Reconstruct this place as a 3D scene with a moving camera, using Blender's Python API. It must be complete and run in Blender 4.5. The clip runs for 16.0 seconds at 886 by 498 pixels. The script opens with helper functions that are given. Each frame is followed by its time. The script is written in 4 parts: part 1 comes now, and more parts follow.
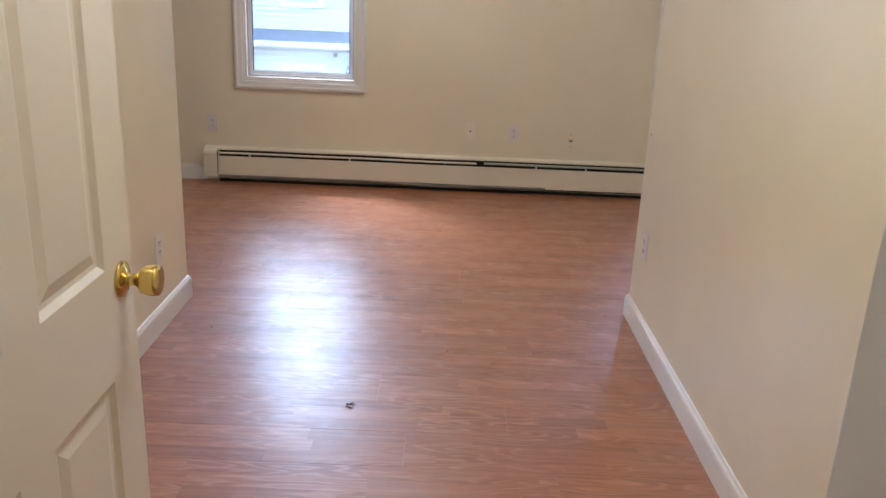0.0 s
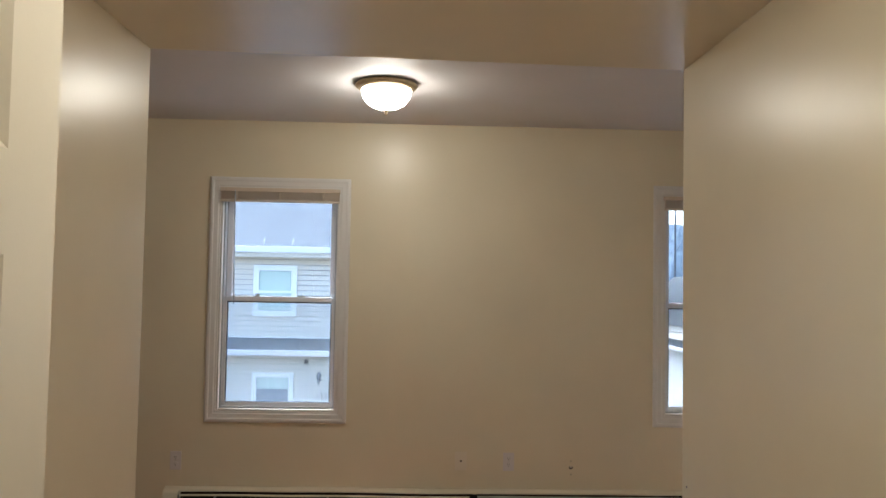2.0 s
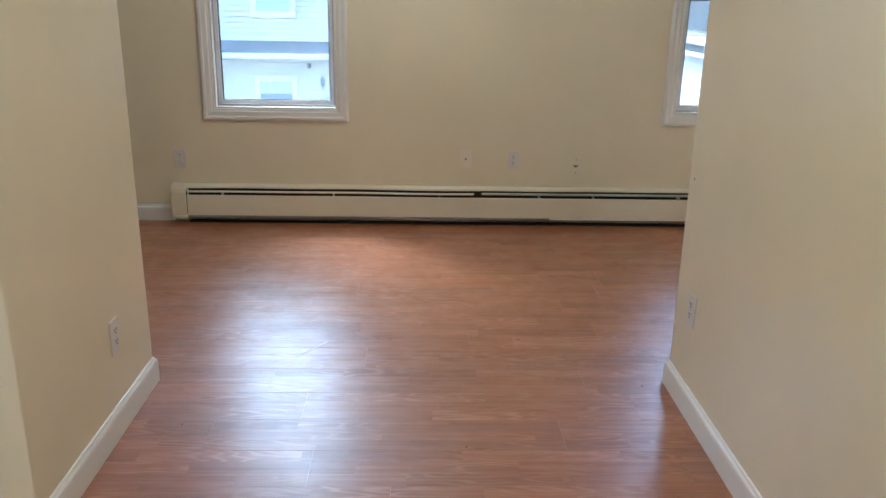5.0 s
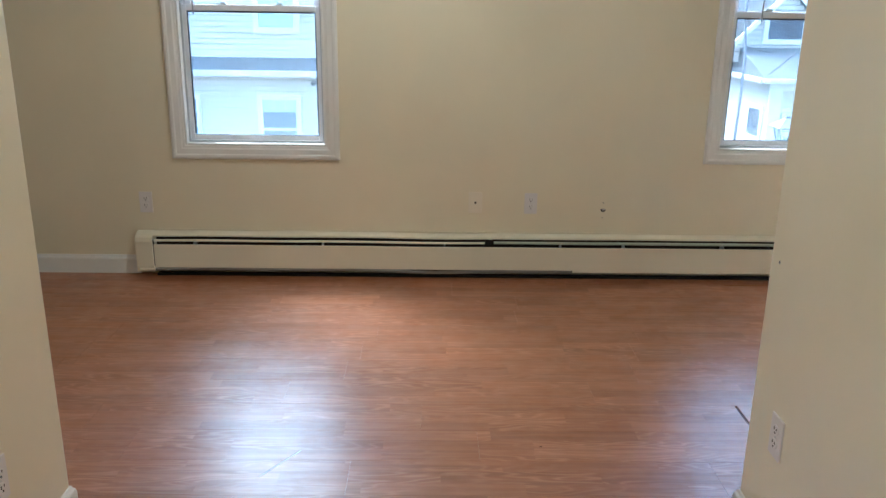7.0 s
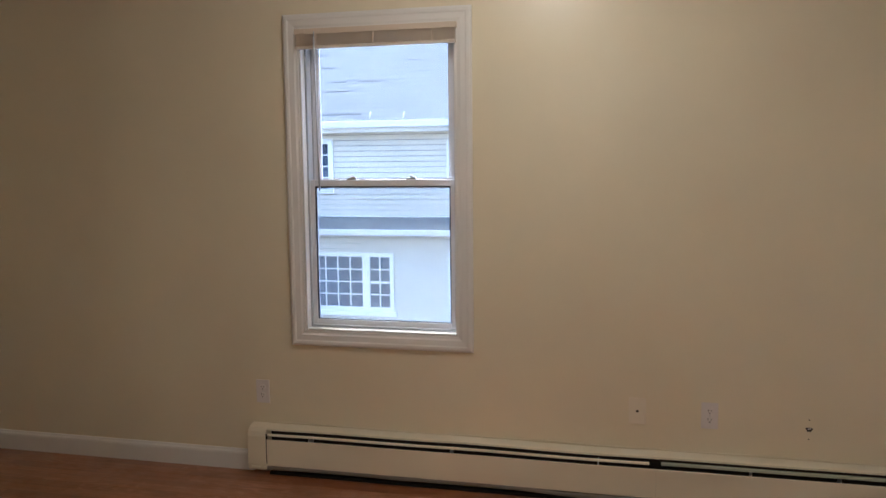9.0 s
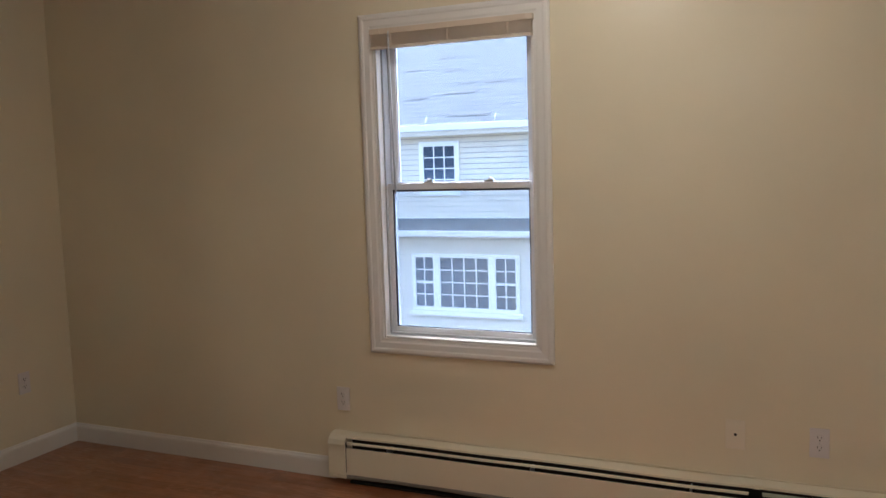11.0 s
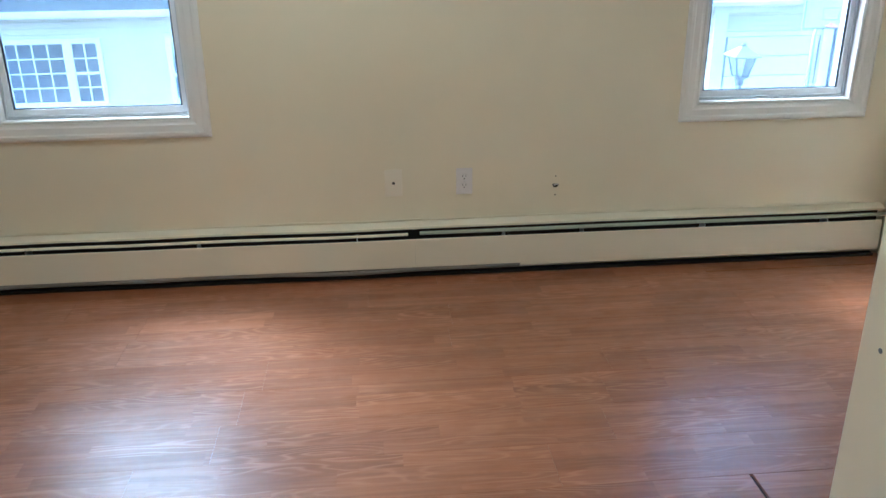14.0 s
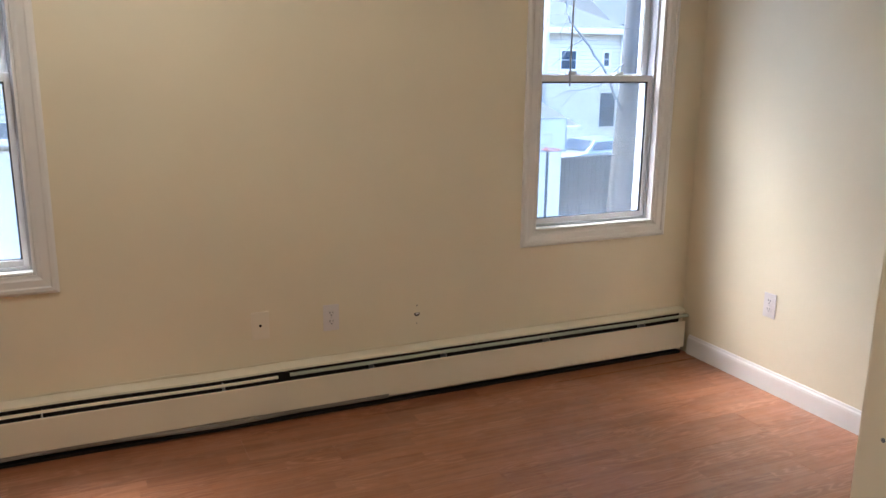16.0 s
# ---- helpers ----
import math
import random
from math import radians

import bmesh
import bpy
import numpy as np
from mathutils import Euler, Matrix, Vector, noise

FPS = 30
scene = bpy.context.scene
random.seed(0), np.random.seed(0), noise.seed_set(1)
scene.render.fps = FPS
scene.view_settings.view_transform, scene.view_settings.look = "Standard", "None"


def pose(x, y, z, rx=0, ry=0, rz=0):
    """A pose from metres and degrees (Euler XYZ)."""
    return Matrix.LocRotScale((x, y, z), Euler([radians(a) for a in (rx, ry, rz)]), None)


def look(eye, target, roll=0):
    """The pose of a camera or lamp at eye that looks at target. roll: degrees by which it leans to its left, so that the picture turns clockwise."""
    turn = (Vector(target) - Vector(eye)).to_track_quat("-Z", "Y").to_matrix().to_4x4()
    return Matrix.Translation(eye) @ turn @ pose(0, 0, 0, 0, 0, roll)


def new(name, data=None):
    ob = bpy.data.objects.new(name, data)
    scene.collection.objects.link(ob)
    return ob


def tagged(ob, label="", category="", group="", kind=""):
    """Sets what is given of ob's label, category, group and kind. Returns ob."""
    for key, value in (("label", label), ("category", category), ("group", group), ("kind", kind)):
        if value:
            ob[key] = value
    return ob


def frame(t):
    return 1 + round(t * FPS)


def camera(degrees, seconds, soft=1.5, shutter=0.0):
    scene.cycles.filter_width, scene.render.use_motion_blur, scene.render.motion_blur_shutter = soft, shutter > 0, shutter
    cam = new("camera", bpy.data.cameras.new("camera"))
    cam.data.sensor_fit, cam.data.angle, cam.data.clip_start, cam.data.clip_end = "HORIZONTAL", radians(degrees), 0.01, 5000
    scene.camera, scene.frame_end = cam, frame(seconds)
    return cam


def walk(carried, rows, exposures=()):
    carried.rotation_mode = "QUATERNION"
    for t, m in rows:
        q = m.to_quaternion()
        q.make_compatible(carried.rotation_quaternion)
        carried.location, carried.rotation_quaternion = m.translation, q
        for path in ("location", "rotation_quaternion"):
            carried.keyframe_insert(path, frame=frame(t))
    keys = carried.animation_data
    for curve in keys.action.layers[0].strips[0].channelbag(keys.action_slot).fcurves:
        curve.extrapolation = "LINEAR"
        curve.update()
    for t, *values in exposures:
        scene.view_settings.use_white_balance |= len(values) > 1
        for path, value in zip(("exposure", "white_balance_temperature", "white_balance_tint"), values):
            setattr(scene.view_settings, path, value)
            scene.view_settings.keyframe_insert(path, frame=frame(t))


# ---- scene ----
import itertools

cam = camera(57.2, 16.0)
PATH = [
    (0, (0.306, 0.355, 1.364), (0.312, 2.259, 0.752), 2.5),
    (0.5, (0.26, 0.536, 1.392), (0.262, 2.444, 0.791), 1.5),
    (1, (0.195, 0.67, 1.472), (0.208, 2.623, 1.044), 0.4),
    (1.5, (0.163, 0.734, 1.478), (0.208, 2.728, 1.325), 0.9),
    (2, (0.171, 0.781, 1.521), (0.236, 2.777, 1.615), 1.0),
    (2.5, (0.185, 0.787, 1.52), (0.198, 2.784, 1.634), 0.5),
    (3, (0.191, 0.794, 1.472), (0.195, 2.793, 1.416), 0.3),
    (3.5, (0.188, 0.789, 1.432), (0.196, 2.753, 1.053), 0.9),
    (6, (0.189, 1.248, 1.444), (0.267, 3.147, 0.821), 0.9),
    (6.5, (0.205, 1.481, 1.445), (0.279, 3.384, 0.835), 1.2),
    (7, (0.232, 1.667, 1.465), (0.264, 3.581, 0.885), 0.8),
    (7.5, (0.332, 1.85, 1.486), (0.207, 3.792, 1.023), 0.2),
    (8, (0.42, 2.047, 1.499), (0.136, 3.986, 1.098), -0.1),
    (8.5, (0.447, 2.259, 1.51), (0.049, 4.189, 1.169), -0.2),
    (9, (0.478, 2.413, 1.529), (0.007, 4.344, 1.311), -0.6),
    (11.5, (0.706, 2.682, 1.524), (-0.151, 4.474, 1.284), -0.8),
    (12, (0.707, 2.685, 1.457), (-0.148, 4.410, 0.917), -1.2),
    (12.5, (0.703, 2.677, 1.422), (-0.052, 4.390, 0.717), -0.8),
    (13, (0.674, 2.664, 1.425), (0.237, 4.478, 0.706), -1.2),
    (13.5, (0.52, 2.64, 1.439), (0.341, 4.492, 0.704), -1.8),
    (14, (0.392, 2.66, 1.43), (0.556, 4.513, 0.696), -0.6),
    (14.5, (0.251, 2.712, 1.445), (0.63, 4.53, 0.703), -0.0),
    (15, (0.042, 2.742, 1.464), (0.594, 4.525, 0.745), -1.0),
    (15.5, (-0.115, 2.753, 1.475), (0.611, 4.522, 0.892), -0.4),
    (16, (-0.177, 2.77, 1.503), (0.637, 4.54, 1.049), 0.7),
]
EXPOSURES = [
    (0.0, 3.70, 4850, 10),
    (1.0, 3.52, 4780, 5),
    (1.5, 3.25, 5150, 7),
    (2.0, 2.85, 5300, 7),
    (3.5, 3.25, 4800, 3),
    (6.0, 3.58, 4700, 0),
    (7.0, 3.57, 4680, -1),
    (8.0, 3.30, 5100, 6),
    (9.0, 3.05, 5200, 10),
    (11.5, 3.00, 5250, 10),
    (12.0, 3.32, 4900, 9),
    (12.5, 3.80, 4650, 8),
    (13.0, 3.92, 4350, -1),
    (14.0, 3.68, 4350, -4),
    (14.5, 3.40, 4600, -4),
    (15.0, 3.33, 4780, 2),
    (16.0, 3.33, 5250, 8),
]
ROOM_LAMP, PASSAGE_LAMP = 0.37, 0.27
walk(cam, [(t, look(eye, target, roll)) for t, eye, target, roll in PATH], EXPOSURES)

# ---- world and large lights ----
SUN_ELEV, SUN_ROT = 54.0, 325.0
world = bpy.data.worlds.new("world")
scene.world = world
world.use_nodes = True
wt = world.node_tree
sky = wt.nodes.new("ShaderNodeTexSky")
sky.sky_type = "NISHITA"
sky.sun_disc = False
sky.sun_elevation = radians(SUN_ELEV)
sky.sun_rotation = radians(SUN_ROT)
sky.air_density, sky.dust_density, sky.ozone_density = 1.0, 6.0, 1.0
wt.nodes["Background"].inputs["Strength"].default_value = 0.15
wt.links.new(sky.outputs[0], wt.nodes["Background"].inputs["Color"])

sun_data = bpy.data.lights.new("sun", "SUN")
sun_data.energy, sun_data.angle, sun_data.color = 0.5, radians(165), (0.74, 0.86, 1.0)
sun = new("sun", sun_data)
sun.matrix_world = look((0, 0, 0), (-math.sin(radians(SUN_ROT)) * math.cos(radians(SUN_ELEV)),
                                    -math.cos(radians(SUN_ROT)) * math.cos(radians(SUN_ELEV)),
                                    -math.sin(radians(SUN_ELEV))))


# ---- small tools ----
def boxes(items):
    """One bmesh from boxes (x0, x1, y0, y1, z0, z1)."""
    bm = bmesh.new()
    for x0, x1, y0, y1, z0, z1 in items:
        v = [bm.verts.new(p) for p in itertools.product((x0, x1), (y0, y1), (z0, z1))]
        for f in ((0, 1, 3, 2), (4, 6, 7, 5), (0, 4, 5, 1), (2, 3, 7, 6), (0, 2, 6, 4), (1, 5, 7, 3)):
            bm.faces.new([v[i] for i in f])
    return bm


def soften(bm, width=0.003, segments=2):
    bmesh.ops.bevel(bm, geom=list(bm.edges), offset=width, segments=segments, affect="EDGES", profile=0.7)
    return bm


def rod(bm, a, b, r0, r1, n=10, caps=True):
    """A tapered round rod from a to b, added to bm."""
    a, b = Vector(a), Vector(b)
    turn = (b - a).to_track_quat("Z", "Y").to_matrix()
    rings = []
    for p, r in ((a, r0), (b, r1)):
        rings.append([bm.verts.new(p + turn @ Vector((r * math.cos(i * math.tau / n), r * math.sin(i * math.tau / n), 0))) for i in range(n)])
    for i in range(n):
        bm.faces.new((rings[0][i], rings[0][(i + 1) % n], rings[1][(i + 1) % n], rings[1][i])).smooth = True
    if caps:
        bm.faces.new(rings[0][::-1])
        bm.faces.new(rings[1])
    return bm


def lathe(profile, n=40, closed=True):
    """A turned body from (radius, z) pairs."""
    bm = bmesh.new()
    rings = [[bm.verts.new((r * math.cos(i * math.tau / n), r * math.sin(i * math.tau / n), z)) for i in range(n)] for r, z in profile]
    for lo, hi in zip(rings, rings[1:]):
        for i in range(n):
            bm.faces.new((lo[i], lo[(i + 1) % n], hi[(i + 1) % n], hi[i])).smooth = True
    if closed:
        bm.faces.new(rings[0][::-1])
        bm.faces.new(rings[-1])
    return bm


def sweep(profile, path):
    """A moulding: profile points (out, up) swept along level corner points, each (point, out direction)."""
    bm = bmesh.new()
    rings = [[bm.verts.new((p[0] + o[0] * a, p[1] + o[1] * a, p[2] + u)) for a, u in profile] for p, o in path]
    for lo, hi in zip(rings, rings[1:]):
        for i in range(len(profile)):
            j = (i + 1) % len(profile)
            bm.faces.new((lo[i], lo[j], hi[j], hi[i]))
    bm.faces.new(rings[0])
    bm.faces.new(rings[-1][::-1])
    bmesh.ops.recalc_face_normals(bm, faces=bm.faces)
    return bm


def part(name, bm, material, parent=None, label="", kind="", at=None):
    me = bpy.data.meshes.new(name)
    bm.normal_update()
    bm.to_mesh(me)
    bm.free()
    me.materials.append(material)
    ob = new(name, me)
    if parent is not None:
        ob.parent = parent
    if at is not None:
        ob.location = at
    return tagged(ob, label, kind=kind)


def thing(name, m, label, category, group="", kind=""):
    ob = new(name)
    ob.empty_display_size = 0.1
    ob.matrix_basis = m
    return tagged(ob, label, category, group, kind)


# ---- materials ----
class Nodes:
    """A material's node tree, built with short calls."""

    def __init__(self, name):
        self.mat = bpy.data.materials.new(name)
        self.mat.use_nodes = True
        self.tree = self.mat.node_tree
        self.bsdf = self.tree.nodes["Principled BSDF"]
        self.pos = self.add("ShaderNodeNewGeometry").outputs["Position"]

    def add(self, kind, **sockets):
        node = self.tree.nodes.new(kind)
        for key, value in sockets.items():
            self.put(node.inputs[key.replace("_", " ")], value)
        return node

    def put(self, socket, value):
        if isinstance(value, bpy.types.NodeSocket):
            self.tree.links.new(value, socket)
        else:
            socket.default_value = value

    def math(self, op, a, b=0.0, c=0.0):
        node = self.tree.nodes.new("ShaderNodeMath")
        node.operation = op
        for socket, value in zip(node.inputs, (a, b, c)):
            self.put(socket, value)
        return node.outputs[0]

    def stretch(self, scale, vector=None):
        node = self.add("ShaderNodeMapping", Vector=vector or self.pos)
        node.inputs["Scale"].default_value = scale
        return node.outputs[0]

    def noise(self, scale, detail=3.0, rough=0.5, vector=None):
        return self.add("ShaderNodeTexNoise", Vector=vector or self.pos, Scale=scale, Detail=detail, Roughness=rough).outputs[0]

    def ramp(self, fac, stops):
        node = self.add("ShaderNodeValToRGB", Fac=fac)
        ramp = node.color_ramp
        while len(ramp.elements) < len(stops):
            ramp.elements.new(0.5)
        for e, (p, c) in zip(ramp.elements, stops):
            e.position = p
            e.color = (*c, 1) if len(c) == 3 else c
        return node.outputs[0]

    def mix(self, fac, a, b, blend="MIX"):
        node = self.tree.nodes.new("ShaderNodeMix")
        node.data_type, node.blend_type = "RGBA", blend
        self.put(node.inputs[0], fac)
        self.put(node.inputs[6], a)
        self.put(node.inputs[7], b)
        return node.outputs[2]

    def bump(self, height, strength, distance=0.002):
        node = self.add("ShaderNodeBump", Height=height, Strength=strength, Distance=distance)
        self.put(self.bsdf.inputs["Normal"], node.outputs[0])

    def set(self, **sockets):
        for key, value in sockets.items():
            self.put(self.bsdf.inputs[key.replace("_", " ")], value)
        return self.mat


def paint(name, color, rough, bump=0.12, spread=0.04, scale=60.0):
    n = Nodes(name)
    a = tuple(c * (1 - spread) for c in color)
    b = tuple(min(1, c * (1 + spread)) for c in color)
    soft = n.noise(1.6, 4)
    col = n.ramp(soft, ((0.3, a), (0.7, b)))
    r = n.math("MULTIPLY_ADD", n.noise(5, 3), 0.06, rough - 0.03)
    fine = n.math("ADD", n.noise(scale, 4, 0.6), n.math("MULTIPLY", n.noise(4.0, 2), 3.0))
    n.bump(fine, bump, 0.0015)
    return n.set(Base_Color=col, Roughness=r)


def plain(name, color, rough=0.5, metal=0.0):
    n = Nodes(name)
    fine = n.noise(40, 3)
    a, b = tuple(c * 0.9 for c in color), tuple(min(1, c * 1.08) for c in color)
    return n.set(Base_Color=n.ramp(fine, ((0.3, a), (0.7, b))), Roughness=rough, Metallic=metal)


M_WALL = paint("wall_paint", (0.78, 0.705, 0.53), 0.302, bump=0.16)
M_CEIL = paint("ceiling_paint", (0.68, 0.66, 0.66), 0.62, bump=0.25)
M_TRIM = paint("trim_paint", (0.78, 0.76, 0.73), 0.32, bump=0.08, spread=0.02)
M_DOOR = paint("door_paint", (0.77, 0.71, 0.58), 0.33, bump=0.10, spread=0.02, scale=120)
M_VINYL = paint("white_vinyl", (0.76, 0.78, 0.82), 0.32, bump=0.03, spread=0.02)
M_HEATER = paint("heater_enamel", (0.78, 0.715, 0.56), 0.38, bump=0.05, spread=0.03)
M_TRACK = paint("track_vinyl", (0.50, 0.52, 0.56), 0.4, bump=0.03, spread=0.05)
M_PLATE = paint("plate_plastic", (0.74, 0.70, 0.68), 0.32, bump=0.02, spread=0.01)
M_PLATE_CREAM = paint("painted_plate", (0.80, 0.735, 0.60), 0.33, bump=0.05, spread=0.01)
M_BLIND = paint("blind_vinyl", (0.66, 0.56, 0.45), 0.45, bump=0.05, spread=0.03)
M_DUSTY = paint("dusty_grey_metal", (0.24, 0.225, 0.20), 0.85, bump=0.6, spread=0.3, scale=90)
M_DAMPER = paint("greenish_damper", (0.40, 0.42, 0.33), 0.5, bump=0.1, spread=0.12)
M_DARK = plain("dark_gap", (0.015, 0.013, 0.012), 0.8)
M_FIN = plain("heater_fins", (0.10, 0.11, 0.10), 0.45, 0.6)
M_BRASS = plain("brass", (0.72, 0.56, 0.17), 0.16, 1.0)
M_BRASS_OLD = plain("aged_brass", (0.56, 0.45, 0.27), 0.34, 1.0)
M_CHROME = plain("latch_metal", (0.6, 0.6, 0.6), 0.3, 1.0)
M_PEWTER = plain("pewter_metal", (0.16, 0.17, 0.19), 0.5)
M_SUB = plain("subfloor", (0.05, 0.035, 0.03), 0.9)


def floor_material():
    n = Nodes("laminate")
    xyz = n.add("ShaderNodeSeparateXYZ", Vector=n.pos)
    x, y = xyz.outputs[0], xyz.outputs[1]
    row = n.math("FLOOR", n.math("DIVIDE", n.math("ADD", y, 10.0 - 3.66), 0.2 / 3))
    w = n.tree.nodes.new("ShaderNodeTexWhiteNoise")
    w.noise_dimensions = "1D"
    n.put(w.inputs["W"], row)
    cell = n.math("FLOOR", n.math("ADD", n.math("DIVIDE", x, 0.52), n.math("MULTIPLY", w.outputs[0], 7.0)))
    both = n.add("ShaderNodeCombineXYZ", X=row, Y=cell)
    w2 = n.tree.nodes.new("ShaderNodeTexWhiteNoise")
    w2.noise_dimensions = "2D"
    n.put(w2.inputs["Vector"], both.outputs[0])
    tone = w2.outputs[0]
    info = n.add("ShaderNodeObjectInfo").outputs["Random"]
    shifted = n.add("ShaderNodeCombineXYZ", X=n.math("MULTIPLY_ADD", tone, 13.0, n.math("MULTIPLY", x, 1.0)),
                    Y=n.math("MULTIPLY_ADD", y, 1.0, n.math("MULTIPLY", tone, 31.0)), Z=n.math("MULTIPLY", info, 5.0)).outputs[0]
    field = n.noise(1.0, 2.0, 0.45, n.stretch((1.6, 11.0, 1.0), shifted))
    lines = n.math("MULTIPLY_ADD", n.math("SINE", n.math("MULTIPLY", field, 95.0)), 0.5, 0.5)
    lines = n.math("POWER", lines, 3.0)
    where = n.ramp(n.noise(1.0, 2.0, 0.5, n.stretch((1.3, 4.0, 1.0), shifted)), ((0.42, (0.03, 0.03, 0.03)), (0.60, (0.55, 0.55, 0.55))))
    streak = n.noise(1.0, 4.0, 0.6, n.stretch((1.7, 42.0, 1.0), shifted))
    pores = n.noise(1.0, 3.0, 0.7, n.stretch((7.0, 190.0, 1.0), shifted))
    base = n.ramp(tone, ((0.0, (0.265, 0.094, 0.035)), (0.5, (0.330, 0.124, 0.049)), (1.0, (0.375, 0.150, 0.064))))
    base = n.mix(n.ramp(streak, ((0.36, (0.42, 0.42, 0.42)), (0.56, (0, 0, 0)))), base, (0.175, 0.060, 0.026, 1))
    base = n.mix(n.ramp(streak, ((0.50, (0, 0, 0)), (0.72, (0.45, 0.45, 0.45)))), base, (0.42, 0.190, 0.098, 1))
    base = n.mix(n.math("MULTIPLY", lines, where), base, (0.54, 0.27, 0.155, 1))
    base = n.mix(n.ramp(pores, ((0.55, (0, 0, 0)), (0.75, (0.22, 0.22, 0.22)))), base, (0.15, 0.055, 0.028, 1))
    base = n.mix(n.math("MULTIPLY", info, 0.12), base, (0.19, 0.072, 0.036, 1))
    smear = n.noise(1.0, 6.0, 0.65, n.stretch((3.2, 5.0, 1.0)))
    scuff = n.ramp(n.noise(1.0, 6.0, 0.7, n.stretch((9.0, 11.0, 1.0))), ((0.42, (0, 0, 0)), (0.66, (1, 1, 1))))
    rough = n.math("MULTIPLY_ADD", smear, 0.30, 0.30)
    n.bump(n.math("ADD", n.math("MULTIPLY", pores, 0.5), n.math("MULTIPLY", n.noise(3.5, 2), 2.2)), 0.10, 0.002)
    n.set(Base_Color=base, Roughness=rough, Specular_IOR_Level=0.5, Coat_Weight=n.math("MULTIPLY_ADD", smear, 1.3, n.math("MULTIPLY_ADD", scuff, -0.35, 0.22)),
          Coat_Roughness=n.math("MULTIPLY_ADD", scuff, 0.06, 0.282))
    return n.mat


M_FLOOR = floor_material()


def glass_material():
    n = Nodes("window_glass")
    t = n.tree
    clear = n.add("ShaderNodeBsdfTransparent", Color=(0.93, 0.96, 0.97, 1))
    gloss = n.add("ShaderNodeBsdfGlossy", Color=(1, 1, 1, 1), Roughness=0.02)
    fresnel = n.add("ShaderNodeFresnel", IOR=1.45)
    mixed = n.add("ShaderNodeMixShader", Fac=fresnel.outputs[0])
    t.links.new(clear.outputs[0], mixed.inputs[1])
    t.links.new(gloss.outputs[0], mixed.inputs[2])
    t.links.new(mixed.outputs[0], t.nodes["Material Output"].inputs["Surface"])
    return n.mat


M_GLASS = glass_material()


def screen_material():
    n = Nodes("insect_screen")
    t = n.tree
    clear = n.add("ShaderNodeBsdfTransparent", Color=(1, 1, 1, 1))
    wire = n.add("ShaderNodeBsdfDiffuse", Color=(0.32, 0.33, 0.34, 1))
    mixed = n.add("ShaderNodeMixShader", Fac=0.18)
    t.links.new(clear.outputs[0], mixed.inputs[1])
    t.links.new(wire.outputs[0], mixed.inputs[2])
    t.links.new(mixed.outputs[0], t.nodes["Material Output"].inputs["Surface"])
    return n.mat


M_SCREEN = screen_material()


def lamp_glass():
    n = Nodes("lit_frosted_glass")
    n.set(Base_Color=(0.9, 0.86, 0.78, 1), Roughness=0.4, Emission_Color=(1.0, 0.84, 0.62, 1), Emission_Strength=LAMP_GLOW)
    return n.mat


LAMP_GLOW = 3.0
M_LAMP = lamp_glass()

# outdoors
# wall backing kept dark so gaps between clapboards read as shadow lines
M_SIDING_BACK = plain("groove_shade_grey", (0.26, 0.26, 0.26), 0.8)
M_SIDING = paint("grey_siding", (0.64, 0.585, 0.50), 0.6, bump=0.1, spread=0.05)
M_SIDING_LIGHT = paint("white_siding", (0.72, 0.66, 0.58), 0.6, bump=0.1, spread=0.05)
# darker copy of the siding, with shade in its colour, for one side wall
M_SIDING_SHADE = paint("shaded_side_siding", (0.46, 0.44, 0.40), 0.6, bump=0.1, spread=0.05)
M_SIDING_BLUE = paint("blue_grey_siding", (0.30, 0.34, 0.40), 0.6, bump=0.1, spread=0.05)
M_OUT_TRIM = paint("outdoor_trim", (0.80, 0.78, 0.74), 0.5, bump=0.05, spread=0.02)
M_GUTTER = paint("gutter_white", (0.68, 0.66, 0.65), 0.4, bump=0.03, spread=0.03)
M_BARK = paint("bark", (0.13, 0.11, 0.10), 0.9, bump=0.8, spread=0.3, scale=20)
M_GREY_BARK = paint("grey_bark", (0.085, 0.085, 0.09), 0.9, bump=0.8, spread=0.25, scale=14)
M_WOOD_DARK = paint("dark_fence_wood", (0.065, 0.072, 0.085), 0.8, bump=0.4, spread=0.15, scale=25)
M_BLACK = plain("black_metal", (0.03, 0.03, 0.035), 0.45)
M_CAR = plain("silver_car_paint", (0.42, 0.46, 0.50), 0.28, 0.5)
M_TYRE = plain("tyre_rubber", (0.02, 0.02, 0.02), 0.8)
M_RED = plain("faded_red", (0.60, 0.22, 0.20), 0.5)
M_ASPHALT = paint("asphalt_roofing", (0.10, 0.11, 0.12), 0.9, bump=0.2, spread=0.15, scale=12)
M_HILL = paint("bare_woods", (0.30, 0.31, 0.31), 1.0, bump=0.0, spread=0.35, scale=3)
M_TABS = paint("weathered_shingle", (0.05, 0.055, 0.06), 1.0, bump=0.1, spread=0.2, scale=12)
M_SHADE = paint("pale_green_shade", (0.52, 0.60, 0.52), 0.7, bump=0.05)
M_HOOP = plain("dull_grey_metal", (0.30, 0.33, 0.37), 0.5)
M_TWIG = paint("twig_bark", (0.24, 0.24, 0.26), 0.9, bump=0.3, spread=0.2, scale=20)
M_BOARD = plain("backboard_white", (0.62, 0.66, 0.70), 0.4)
M_CONE = plain("cone_orange", (0.75, 0.20, 0.05), 0.5)
M_CURTAIN = paint("window_blind_outside", (0.17, 0.20, 0.23), 0.6, bump=0.05)


